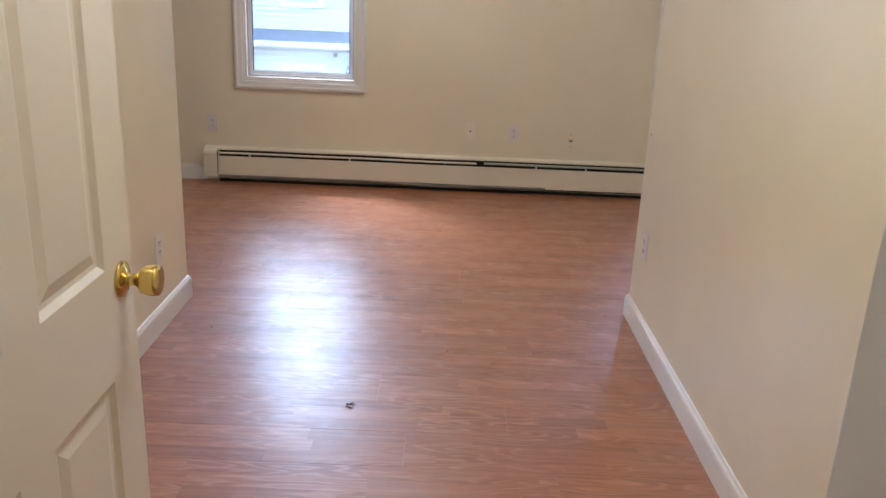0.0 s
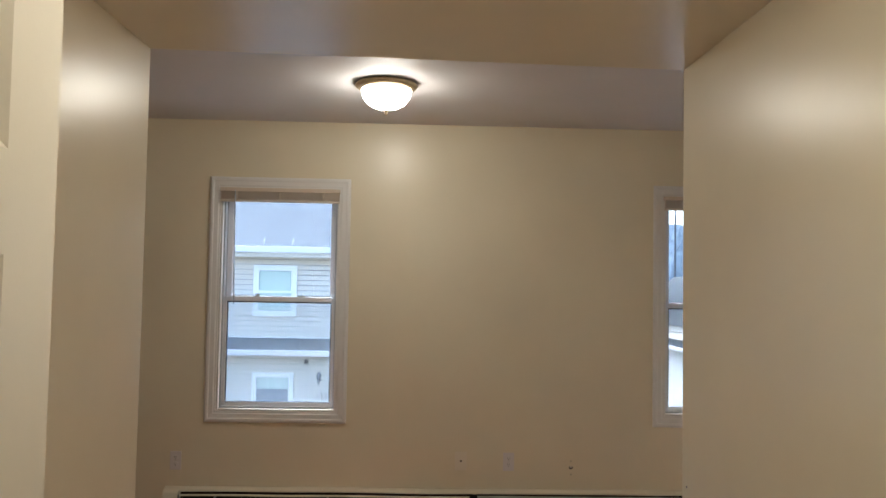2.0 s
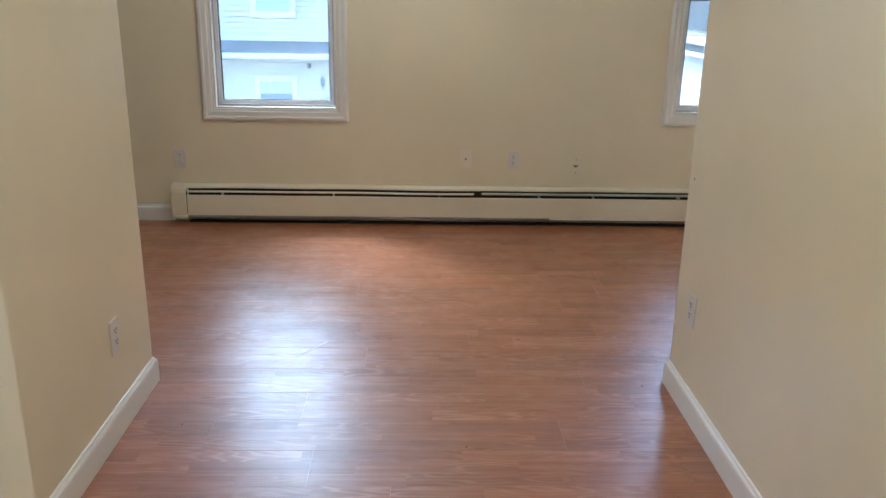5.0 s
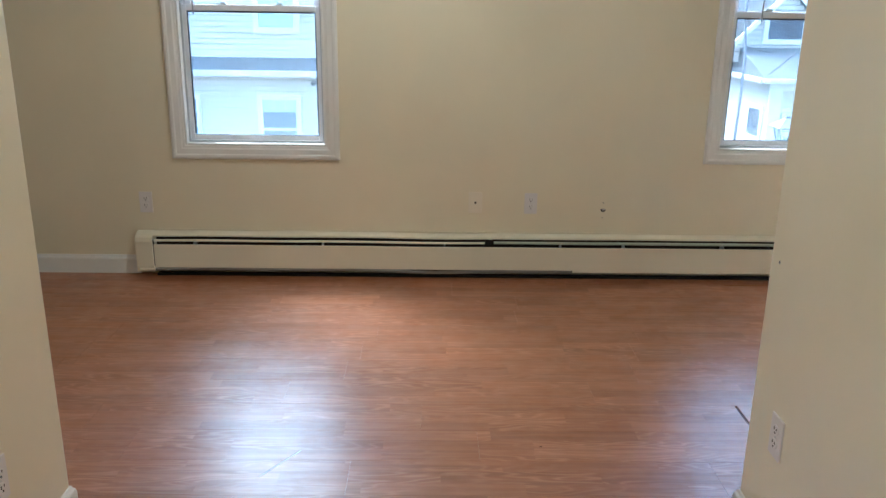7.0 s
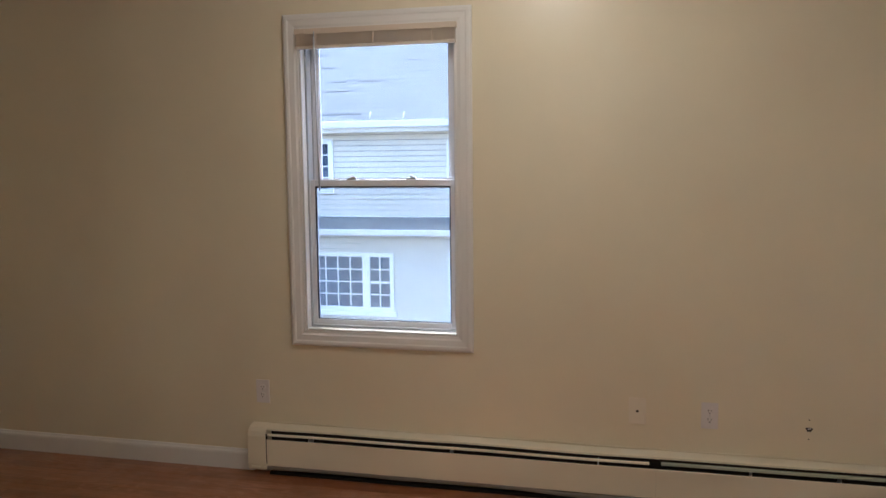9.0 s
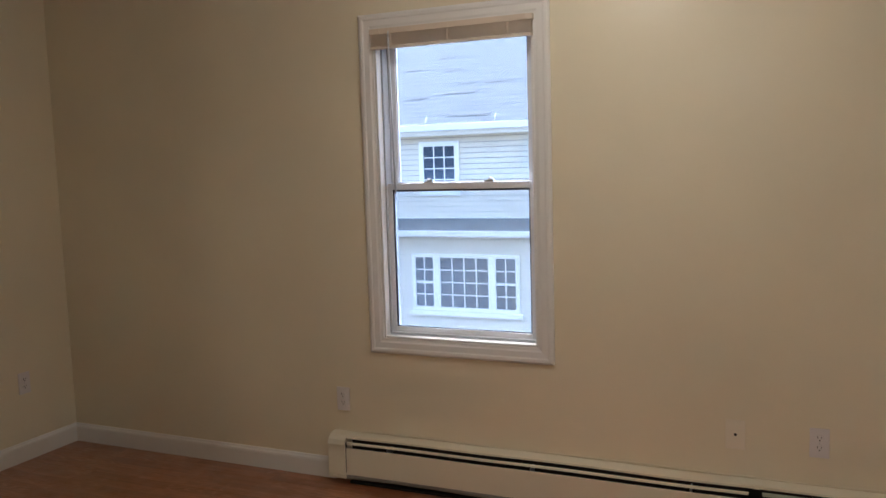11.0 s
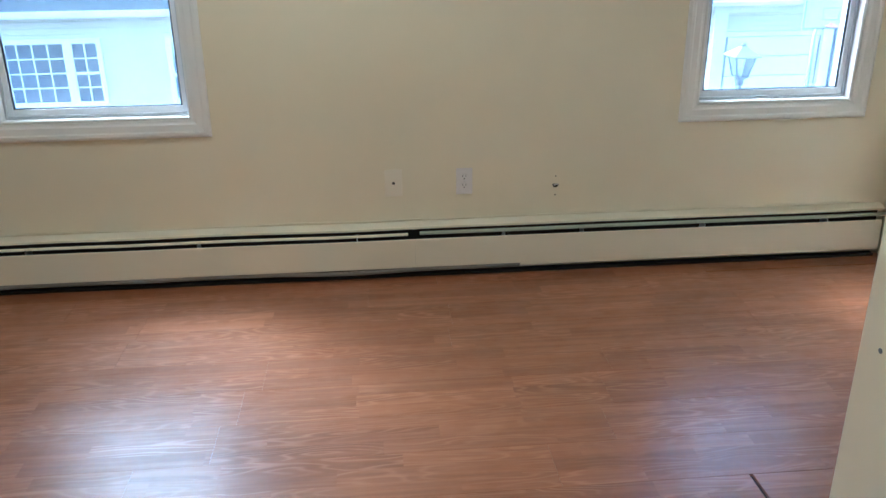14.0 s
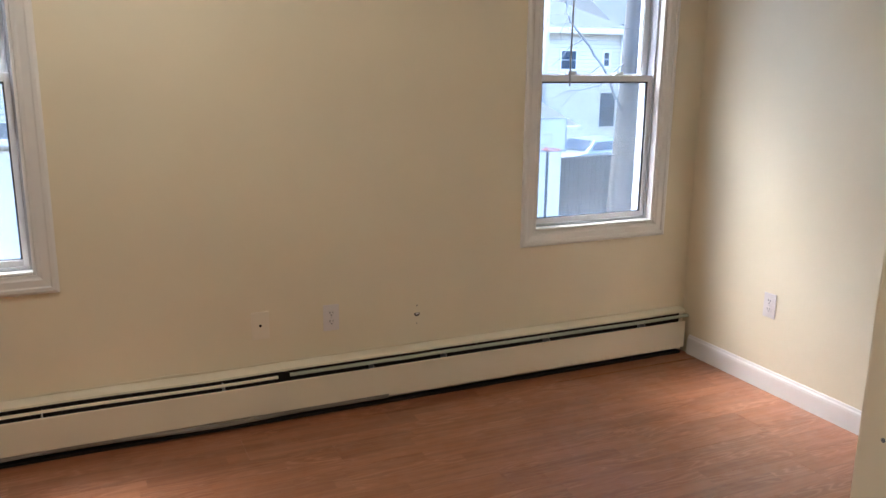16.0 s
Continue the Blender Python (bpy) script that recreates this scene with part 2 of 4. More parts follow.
def dark_glass(name, color):
    n = Nodes(name)
    return n.set(Base_Color=n.ramp(n.noise(1.3, 3), ((0.35, color), (0.7, tuple(c * 2.2 for c in color)))), Roughness=0.08, Specular_IOR_Level=0.6)


M_FAR_GLASS = dark_glass("far_glass", (0.035, 0.05, 0.075))


def shingle_material():
    n = Nodes("shingles")
    vec = n.stretch((1.0, 1.0, 1.0))
    brick = n.add("ShaderNodeTexBrick", Vector=n.add("ShaderNodeCombineXYZ", X=n.add("ShaderNodeSeparateXYZ", Vector=vec).outputs[0],
                  Y=n.add("ShaderNodeSeparateXYZ", Vector=vec).outputs[2]).outputs[0], Scale=1.0, Mortar_Size=0.008, Brick_Width=0.32, Row_Height=0.10, Bias=-0.3)
    brick.inputs["Color1"].default_value = (0.14, 0.145, 0.15, 1)
    brick.inputs["Color2"].default_value = (0.095, 0.10, 0.11, 1)
    brick.inputs["Mortar"].default_value = (0.055, 0.06, 0.065, 1)
    col = n.mix(n.math("MULTIPLY", n.noise(1.2, 4), 0.5), brick.outputs[0], (0.15, 0.165, 0.17, 1))
    return n.set(Base_Color=col, Roughness=1.0, Specular_IOR_Level=0.1)


M_SHINGLE = shingle_material()


def ground_material():
    n = Nodes("ground_mixed")
    far = n.noise(0.12, 4)
    col = n.ramp(far, ((0.35, (0.06, 0.06, 0.06)), (0.5, (0.10, 0.10, 0.09)), (0.62, (0.09, 0.10, 0.05))))
    col = n.mix(0.5, col, n.ramp(n.noise(20, 4), ((0.3, (0.05, 0.05, 0.05)), (0.7, (0.13, 0.13, 0.12)))))
    n.bump(n.noise(30, 4), 0.4, 0.01)
    return n.set(Base_Color=col, Roughness=0.95)


M_GROUND = ground_material()

# ---- plan ----
XL, XR = -3.11, 2.72         # room, side walls
YW, YS = 6.0, 3.745          # window wall, near wall of the room
PL, PR = -0.812, 1.153         # passage walls
H, HP = 2.57, 2.325            # ceilings
YD0, YD1 = 0.76, 0.88        # wall with the doorway
DX0, DX1, DH = -0.240, 0.618, 2.04
T = 0.12                      # partitions
WINDOWS = ((-1.150, -0.256), (1.706, 2.540))
WZ0, WZ1, CAS = 0.648, 2.203, 0.070
YO = YW + 0.148                # outer face
HB = -1.9                     # hall's back wall


def structure(name, bm, material):
    return part(name, bm, material, kind="structure")


(a0, a1), (b0, b1) = [(x0 + CAS, x1 - CAS) for x0, x1 in WINDOWS]
lo, hi = WZ0 + CAS, WZ1 - CAS
structure("wall_north", boxes([
    (XL - 0.2, a0, YW, YO, -0.3, H + 0.2), (a0, a1, YW, YO, -0.3, lo), (a0, a1, YW, YO, hi, H + 0.2),
    (a1, b0, YW, YO, -0.3, H + 0.2), (b0, b1, YW, YO, -0.3, lo), (b0, b1, YW, YO, hi, H + 0.2),
    (b1, XR + 0.2, YW, YO, -0.3, H + 0.2)]), M_WALL)
structure("wall_west", boxes([(XL - 0.2, XL, YS - T, YW, -0.3, H + 0.2)]), M_WALL)
structure("wall_east", boxes([(XR, XR + 0.2, YS - T, YW, -0.3, H + 0.2)]), M_WALL)


def rounded_wall(name, x0, x1, y0, y1, z0, z1, r=0.006):
    return structure(name, soften(boxes([(x0, x1, y0, y1, z0, z1)]), r, 2), M_WALL)


structure("wall_south_west", boxes([(XL - 0.1, PL - T, YS - T, YS, -0.02, H + 0.1)]), M_WALL)
structure("wall_south_east", boxes([(PR + T, XR + 0.1, YS - T, YS, -0.02, H + 0.1)]), M_WALL)
rounded_wall("wall_passage_west", PL - T, PL, YD1 - 0.02, YS, -0.02, H + 0.1)
rounded_wall("wall_passage_east", PR, PR + T, YD1 - 0.02, YS, -0.02, H + 0.1)
structure("wall_doorway", boxes([(PL - T, DX0, YD0, YD1, -0.02, HP + 0.1), (DX1, PR + T, YD0, YD1, -0.02, HP + 0.1),
                                 (DX0, DX1, YD0, YD1, DH, HP + 0.1)]), M_WALL)
structure("wall_hall", boxes([(PL - T - 0.1, PL - T, HB, YD0, -0.02, HP + 0.1), (PR + T, PR + T + 0.1, HB, YD0, -0.02, HP + 0.1),
                              (PL - T - 0.1, PR + T + 0.1, HB - 0.1, HB, -0.02, HP + 0.1)]), M_WALL)
structure("ceiling", boxes([(XL, XR, YS - T, YW, H, H + 0.1)]), M_CEIL)
soffit = boxes([(PL - 0.001, PR + 0.001, YD1 - 0.001, YS - 0.003, HP, H + 0.05)])
for v in soffit.verts:                      # the old soffit sags towards the far side
    if v.co.z < H and v.co.y > 2:
        v.co.z += 0.046 if v.co.x < 0 else 0.018
structure("ceiling_passage", soften(soffit, 0.006, 2), M_WALL)
structure("ceiling_hall", boxes([(PL - T, PR + T, HB, YD0, HP, HP + 0.1)]), M_CEIL)
structure("roof_slab", boxes([(XL - 0.2, XR + 0.2, HB - 0.2, YO, H + 0.21, H + 0.3)]), M_SUB)
structure("outer_wall", boxes([(XL - 0.2, XL - 0.19, HB - 0.2, YS - T, -2.9, H + 0.21), (XR + 0.19, XR + 0.2, HB - 0.2, YS - T, -2.9, H + 0.21),
                               (XL - 0.2, XR + 0.2, HB - 0.21, HB - 0.2, -2.9, H + 0.21)]), M_SIDING_LIGHT)
structure("foundation", boxes([(XL - 0.2, XR + 0.2, HB - 0.2, YO - 0.004, -2.9, -0.304)]), M_SIDING_LIGHT)

# baseboards, with a rounded top
BASE = ((0.0, 0.0), (0.014, 0.0), (0.014, 0.078), (0.012, 0.088), (0.007, 0.094), (0.004, 0.102), (0.0, 0.104))


def baseboard(points):
    """Straight runs and corners; each point is (x, y, out_x, out_y)."""
    bm = sweep(BASE, [((x, y, 0.0), (ox, oy)) for x, y, ox, oy in points])
    return structure("baseboard", bm, M_TRIM)


baseboard([(XL, YW, 1, -1), (-1.375, YW, 0, -1)])
baseboard([(XL, YS, 1, 1), (XL, YW, 1, -1)])
baseboard([(XR, YW - 0.065, -1, 0), (XR, YS, -1, 1)])
baseboard([(XL, YS, 1, 1), (PL, YS, 1, 1), (PL, YD1, 1, 1), (DX0 - 0.07, YD1, 0, 1)])
baseboard([(XR, YS, -1, 1), (PR, YS, -1, 1), (PR, YD1, -1, 1), (DX1 + 0.07, YD1, 0, 1)])

# ---- doorway trim ----
structure("door_frame", soften(boxes([
    (DX0 - 0.062, DX0 - 0.002, YD1, YD1 + 0.016, 0, DH + 0.06), (DX1 + 0.002, DX1 + 0.062, YD1, YD1 + 0.016, 0, DH + 0.06),
    (DX0 - 0.002, DX1 + 0.002, YD1, YD1 + 0.016, DH + 0.002, DH + 0.06),
    (DX0, DX0 + 0.016, YD0 - 0.002, YD1 + 0.002, 0, DH - 0.016), (DX1 - 0.016, DX1, YD0 - 0.002, YD1 + 0.002, 0, DH - 0.016),
    (DX0, DX1, YD0 - 0.002, YD1 + 0.002, DH - 0.016, DH)]), 0.003), M_TRIM)


# ---- windows ----
def casing_ring(x0, x1, z0, z1, y):
    """A mitred picture-frame casing with a stepped profile."""
    prof = ((0.0, 0.0), (0.0, 0.013), (0.010, 0.019), (0.022, 0.019), (0.028, 0.015), (0.052, 0.013), (0.060, 0.009), (0.070, 0.007), (0.070, 0.0))
    bm = bmesh.new()
    corners = ((x0, z0, 1, 1), (x1, z0, -1, 1), (x1, z1, -1, -1), (x0, z1, 1, -1))
    rings = [[bm.verts.new((cx + sx * a, y - d, cz + sz * a)) for a, d in prof] for cx, cz, sx, sz in corners]
    for k in range(4):
        lo_r, hi_r = rings[k], rings[(k + 1) % 4]
        for i in range(len(prof) - 1):
            bm.faces.new((lo_r[i], hi_r[i], hi_r[i + 1], lo_r[i + 1]))
    bmesh.ops.recalc_face_normals(bm, faces=bm.faces)
    return bm


def frame_boxes(x0, x1, z0, z1, y0, y1, side, bottom, top):
    return [(x0, x0 + side, y0, y1, z0, z1), (x1 - side, x1, y0, y1, z0, z1),
            (x0 + side, x1 - side, y0, y1, z0, z0 + bottom), (x0 + side, x1 - side, y0, y1, z1 - top, z1)]


def window(name, x0, x1):
    base = thing(name, pose((x0 + x1) / 2, YW, WZ0), "", "", kind="structure")
    cx = (x0 + x1) / 2

    def put(pname, bm, mat, parent, label=""):
        bmesh.ops.translate(bm, verts=bm.verts, vec=(-cx, -YW, -WZ0))
        return part(pname, bm, mat, parent, label)

    put("casing", casing_ring(x0, x1, WZ0, WZ1, YW), M_TRIM, base)
    i0, i1, z0, z1 = x0 + CAS, x1 - CAS, WZ0 + CAS, WZ1 - CAS
    put("jamb", soften(boxes(frame_boxes(i0 + 0.001, i1 - 0.001, z0 + 0.001, z1 - 0.001, YW - 0.004, YO + 0.01, 0.012, 0.012, 0.012)), 0.002, 1), M_TRIM, base)
    put("track", soften(boxes(frame_boxes(i0 + 0.013, i1 - 0.013, z0 + 0.013, z1 - 0.013, YW + 0.035, YO - 0.012, 0.010, 0.012, 0.014)
                              + [(i0 + 0.023, i0 + 0.030, YW + 0.082, YW + 0.088, z0 + 0.025, z1 - 0.02),
                                 (i1 - 0.030, i1 - 0.023, YW + 0.082, YW + 0.088, z0 + 0.025, z1 - 0.02)]), 0.0015, 1), M_TRACK, base)
    mid = 1.428
    low = put("lower_sash", soften(boxes(frame_boxes(i0 + 0.014, i1 - 0.014, z0 + 0.014, mid + 0.012, YW + 0.045, YW + 0.078, 0.030, 0.036, 0.030)
                                         + [(i0 + 0.044, i1 - 0.044, YW + 0.036, YW + 0.045, z0 + 0.016, z0 + 0.026)]), 0.0025, 2), M_VINYL, base)
    up = put("upper_sash", soften(boxes(frame_boxes(i0 + 0.024, i1 - 0.024, mid - 0.016, z1 - 0.026, YW + 0.090, YW + 0.122, 0.034, 0.030, 0.030)), 0.0025, 2), M_VINYL, base)
    for sash, y, g0, g1, gz0, gz1 in ((low, YW + 0.062, i0 + 0.043, i1 - 0.043, z0 + 0.049, mid - 0.017),
                                      (up, YW + 0.106, i0 + 0.057, i1 - 0.057, mid + 0.013, z1 - 0.055)):
        pane = put("pane", boxes([(g0, g1, y, y + 0.004, gz0, gz1)]), M_GLASS, sash)
        pane.visible_shadow = False
        put("gasket", boxes(frame_boxes(g0 + 0.001, g1 - 0.001, gz0 + 0.001, gz1 - 0.001, y - 0.010, y - 0.001, 0.006 if sash is low else 0.004, 0.004, 0.008 if sash is low else 0.004)), M_BLACK if sash is low else M_VINYL, sash)
    for fx in (0.30, 0.69):
        lx = i0 + (i1 - i0) * fx
        bm = soften(boxes([(lx - 0.024, lx + 0.024, YW + 0.052, YW + 0.076, mid + 0.0125, mid + 0.021),
                           (lx - 0.004, lx + 0.022, YW + 0.045, YW + 0.056, mid + 0.021, mid + 0.029)]), 0.002, 1)
        rod(bm, (lx, YW + 0.064, mid + 0.021), (lx, YW + 0.064, mid + 0.034), 0.009, 0.007, 10)
        put("sash_lock", bm, M_CHROME, low, "small metal sash lock")
    screen = put("insect_screen", boxes([(i0 + 0.020, i1 - 0.020, YW + 0.128, YW + 0.1285, z0 + 0.02, mid)]), M_SCREEN, base, "fine grey insect screen")
    screen.visible_shadow = False
    put("outer_sill", soften(boxes([(i0 - 0.03, i1 + 0.03, YO + 0.011, YO + 0.05, z0 - 0.03, z0 + 0.01)]), 0.004, 1), M_TRIM, base)
    return base


window("window_1", *WINDOWS[0])
window("window_2", *WINDOWS[1])


def blind(x0, x1, wand_x):
    """A mini blind drawn right up: headrail, a stack of slats, the bottom rail and the tilt wand."""
    i0, i1, top = x0 + CAS - 0.004, x1 - CAS + 0.004, WZ1 - CAS + 0.004
    b = thing("window_blind", pose((x0 + x1) / 2, YW - 0.02, top), "cream vinyl mini blind drawn up under the window head", "window blind", "window blinds")
    w = (i1 - i0) / 2

    part("headrail", soften(boxes([(-w, w, -0.012, 0.016, -0.030, -0.004)]), 0.003), M_BLIND, b)
    for k in range(11):
        z = -0.034 - k * 0.0043
        off = 0.0015 * math.sin(k * 2.3)
        bm = boxes([(-w + 0.006, w - 0.006, -0.012 + off, 0.014 + off, z - 0.0011, z + 0.0011)])
        part("slat", bm, M_BLIND, b)
    part("bottom_rail", soften(boxes([(-w + 0.004, w - 0.004, -0.014, 0.014, -0.094, -0.0800)]), 0.004), M_BLIND, b)
    for fx in (-0.72, 0.0, 0.72):
        part("ladder_tape", boxes([(fx * w - 0.004, fx * w + 0.004, -0.0135, -0.0130, -0.080, -0.031)]), M_BLIND, b)
    for s in (-1, 1):
        part("bracket", soften(boxes([(s * w * 0.9 - 0.014, s * w * 0.9 + 0.014, -0.0165, -0.0125, -0.026, -0.0045)]), 0.001, 1), M_BLIND, b)
    wx = wand_x - (x0 + x1) / 2
    bm = bmesh.new()
    rod(bm, (wx, -0.018, -0.02), (wx, -0.022, -0.045), 0.003, 0.003, 8)
    rod(bm, (wx, -0.022, -0.045), (wx + 0.006, -0.010, -0.745), 0.0042, 0.0042, 8)
    part("tilt_wand", bm, M_TRACK, b, "thin plastic tilt wand")
    return b


blind(*WINDOWS[0], -0.985)
blind(*WINDOWS[1], 1.915)


# ---- baseboard heater ----
def heater():
    x0, x1 = -1.285, 2.692
    h = thing("baseboard_heater", pose(x0, YW, 0), "long cream enamelled baseboard heater with dented cover along the window wall", "heater")

    def sheet(points, a, b, wob=0.0, n=26, thick=0.0016):
        """A bent sheet along x, from (y, z) profile points, slightly dented."""
        bm = bmesh.new()
        cols = []
        for i in range(n + 1):
            x = a + (b - a) * i / n
            d = wob * noise.noise(Vector((x * 1.7 + 5, 3.1, 0)))
            cols.append([bm.verts.new((x - x0, y + (d if y < -0.02 else 0), z + 0.8 * d)) for y, z in points])
        for ca, cb in zip(cols, cols[1:]):
            for j in range(len(points) - 1):
                bm.faces.new((ca[j], cb[j], cb[j + 1], ca[j + 1]))
        bmesh.ops.recalc_face_normals(bm, faces=bm.faces)
        r = bmesh.ops.solidify(bm, geom=list(bm.faces), thickness=thick)
        return bm

    joint = 0.562
    for a, b in ((x0, joint - 0.003), (joint + 0.003, x1)):
        part("top_cover", sheet(((-0.003, 0.246), (-0.010, 0.247), (-0.040, 0.240), (-0.051, 0.234), (-0.052, 0.225)), a, b, 0.006), M_HEATER, h)
    part("top_cover", sheet(((-0.002, 0.2475), (-0.010, 0.2485), (-0.040, 0.2415), (-0.0525, 0.2355), (-0.0535, 0.224)), joint - 0.012, joint + 0.012, 0, 2), M_HEATER, h, "small joint cover")
    part("damper", sheet(((-0.056, 0.211), (-0.063, 0.208), (-0.065, 0.201), (-0.060, 0.199)), x0, joint - 0.03, 0.004), M_HEATER, h)
    part("damper", sheet(((-0.052, 0.214), (-0.062, 0.210), (-0.065, 0.203), (-0.060, 0.200)), joint + 0.02, x1 + 0.015, 0.005), M_DAMPER, h, "greenish worn damper blade")
    bead = bmesh.new()
    knots = [(0.02 + k * 0.066, -0.0008, 0.2515 + 0.007 * max(0.0, noise.noise(Vector((k * 0.31, 7.0, 0)))) + 0.002 * math.sin(k * 0.4)) for k in range(60)]
    for p, q in zip(knots, knots[1:]):
        rod(bead, p, q, 0.0022, 0.0022, 6, caps=False)
    part("caulk_bead", bead, M_HEATER, h, "wavy painted caulk line along the wall")
    for a, b in ((x0 + 0.001, joint), (joint + 0.0003, x1 - 0.012)):
        part("front_panel", sheet(((-0.064, 0.184), (-0.068, 0.185), (-0.070, 0.181), (-0.070, 0.056), (-0.067, 0.052), (-0.060, 0.052)), a, b, 0.0025), M_HEATER, h)
    # back plate coloured near black so the slots look deeply shaded
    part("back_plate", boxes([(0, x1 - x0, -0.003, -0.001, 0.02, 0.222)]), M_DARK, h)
    fins = bmesh.new()
    k = 0
    while k * 0.02 < (x1 - x0) - 0.1:
        x = 0.05 + k * 0.02
        fins_box = boxes([(x, x + 0.0012, -0.055, -0.008, 0.085, 0.165)])
        me = bpy.data.meshes.new("t")
        fins_box.to_mesh(me)
        fins.from_mesh(me)
        bpy.data.meshes.remove(me)
        fins_box.free()
        k += 1
    part("fins", fins, M_FIN, h, kind="stuff")
    bm = bmesh.new()
    rod(bm, (0.0, -0.032, 0.125), (x1 - x0, -0.032, 0.125), 0.011, 0.011, 10)
    part("pipe", bm, M_FIN, h)
    # near-black strip on the floor paints the shadow beneath the heater
    part("shade_strip", boxes([(0.01, x1 - x0 - 0.01, -0.046, -0.012, 0.0005, 0.012)]), M_DARK, h, "dark strip standing in for the shade under the heater")
    for x in (-1.06, -0.36, 0.31, 0.95, 1.30, 1.85, 2.42):
        part("bracket", soften(boxes([(x - x0, x - x0 + 0.004, -0.064, -0.004, 0.050, 0.196)]), 0.001, 1), M_CHROME, h)
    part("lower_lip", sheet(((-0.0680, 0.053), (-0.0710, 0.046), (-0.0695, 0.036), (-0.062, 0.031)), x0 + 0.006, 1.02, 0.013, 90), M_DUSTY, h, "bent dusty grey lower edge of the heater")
    part("lower_lip", sheet(((-0.0690, 0.055), (-0.0700, 0.044), (-0.064, 0.040)), 1.022, x1 - 0.013, 0.0025, 40), M_HEATER, h, "bent cream lower edge")
    # short dark strips in the gap behind the lower lip
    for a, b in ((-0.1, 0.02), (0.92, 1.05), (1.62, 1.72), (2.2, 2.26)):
        part("dark_strip", sheet(((-0.050, 0.046), (-0.057, 0.040)), a, b, 0.012, 6), M_DARK, h, "short bent dark strip under the heater")
    cap = bmesh.new()
    prof = ((-0.001, 0.247), (-0.018, 0.246), (-0.050, 0.238), (-0.068, 0.222), (-0.076, 0.200), (-0.076, 0.062), (-0.070, 0.030), (-0.001, 0.030))
    ends = [[cap.verts.new((x, y, z)) for y, z in prof] for x in (-0.088, 0.006)]
    for i in range(len(prof)):
        j = (i + 1) % len(prof)
        cap.faces.new((ends[0][i], ends[0][j], ends[1][j], ends[1][i]))
    cap.faces.new(ends[0])
    cap.faces.new(ends[1][::-1])
    bmesh.ops.recalc_face_normals(cap, faces=cap.faces)
    part("end_cap", soften(cap, 0.004, 2), M_HEATER, h)
    part("seam", boxes([(0.0065, 0.0105, -0.0705, -0.058, 0.064, 0.21)]), M_DARK, h, "dark gap beside the end cap")
    part("end_cap_lip", soften(boxes([(-0.070, 0.010, -0.080, -0.030, 0.036, 0.050)]), 0.002, 1), M_HEATER, h)


heater()


# ---- outlets and plates ----
def plate_body(w=0.070, t=0.0055, hh=0.116):
    return soften(boxes([(-w / 2, w / 2, -t, 0, -hh / 2, hh / 2)]), 0.003, 2)


def outlet(m, label, group="wall outlets"):
    o = thing("wall_outlet", m, label, "wall outlet", group)
    part("cover_plate", plate_body(), M_PLATE, o)
    for s in (-1, 1):
        z = s * 0.0195
        bm = lathe(((0.0168, 0), (0.0168, 0.0020), (0.0158, 0.0030)), 24)
        bmesh.ops.scale(bm, vec=(1, 0.86, 1), verts=bm.verts)
        bmesh.ops.rotate(bm, cent=(0, 0, 0), matrix=Matrix.Rotation(radians(90), 3, "X"), verts=bm.verts)
        bmesh.ops.translate(bm, vec=(0, -0.0050, z), verts=bm.verts)
        socket = part("socket", bm, M_PLATE, o)
        holes = boxes([(-0.0078, -0.0054, -0.0092, -0.0075, z + 0.0005, z + 0.0090), (0.0054, 0.0076, -0.0092, -0.0075, z + 0.0015, z + 0.0082),
                       (-0.0024, 0.0024, -0.0092, -0.0075, z - 0.0095, z - 0.0045)])
        part("slots", holes, M_DARK, socket, "dark pin slots")
    screw = bmesh.new()
    rod(screw, (0, -0.0052, 0), (0, -0.0068, 0), 0.0032, 0.0026, 12)
    part("screw", screw, M_CHROME, o)
    return o


outlet(pose(-1.317, YW, 0.405), "white duplex outlet on the window wall above the heater's end")
outlet(pose(0.782, YW, 0.418), "white duplex outlet on the window wall beside the cable plate")
outlet(pose(XR, 5.424, 0.409, 0, 0, -90), "white duplex outlet low on the bright side wall")
outlet(pose(XL, 5.68, 0.42, 0, 0, 90), "white duplex outlet low on the side wall near the empty corner")
outlet(pose(PR, 3.564, 0.380, 0, 0, -90), "white duplex outlet on the passage wall near its corner")
outlet(pose(PL, 3.407, 0.337, 0, 0, 90), "white duplex outlet on the passage wall opposite")

cable = thing("cable_plate", pose(0.478, YW, 0.420), "cream painted blank plate with a cable hole above the heater", "wall plate")
part("cover_plate", plate_body(0.074, 0.006, 0.118), M_PLATE_CREAM, cable)
bm = bmesh.new()
rod(bm, (0, -0.0062, 0), (0, -0.0080, 0), 0.0060, 0.0055, 14)
part("jack", bm, M_DARK, cable, "small dark cable jack")

hole = thing("wall_hole", pose(1.182, YW, 0.383), "ragged dark hole with two screw holes in the window wall", "wall hole")
bm = bmesh.new()
ring = [bm.verts.new((0.013 * (1 + 0.3 * math.sin(a * 3.1)) * math.cos(a), -0.0015, 0.011 * (1 + 0.25 * math.cos(a * 2)) * math.sin(a))) for a in [i * math.tau / 14 for i in range(14)]]
bm.faces.new(ring)
part("hole", bm, M_DARK, hole)
for dz in (0.042, -0.042):
    bm = bmesh.new()
    rod(bm, (0, -0.0004, dz), (0, -0.0016, dz), 0.003, 0.003, 10)
    part("screw_hole", bm, M_DARK, hole)
bm = bmesh.new()
rod(bm, (-0.006, -0.002, 0.002), (0.008, -0.006, 0.006), 0.003, 0.002, 8)
part("cable_end", bm, M_PLATE, hole, "pale cut cable end")

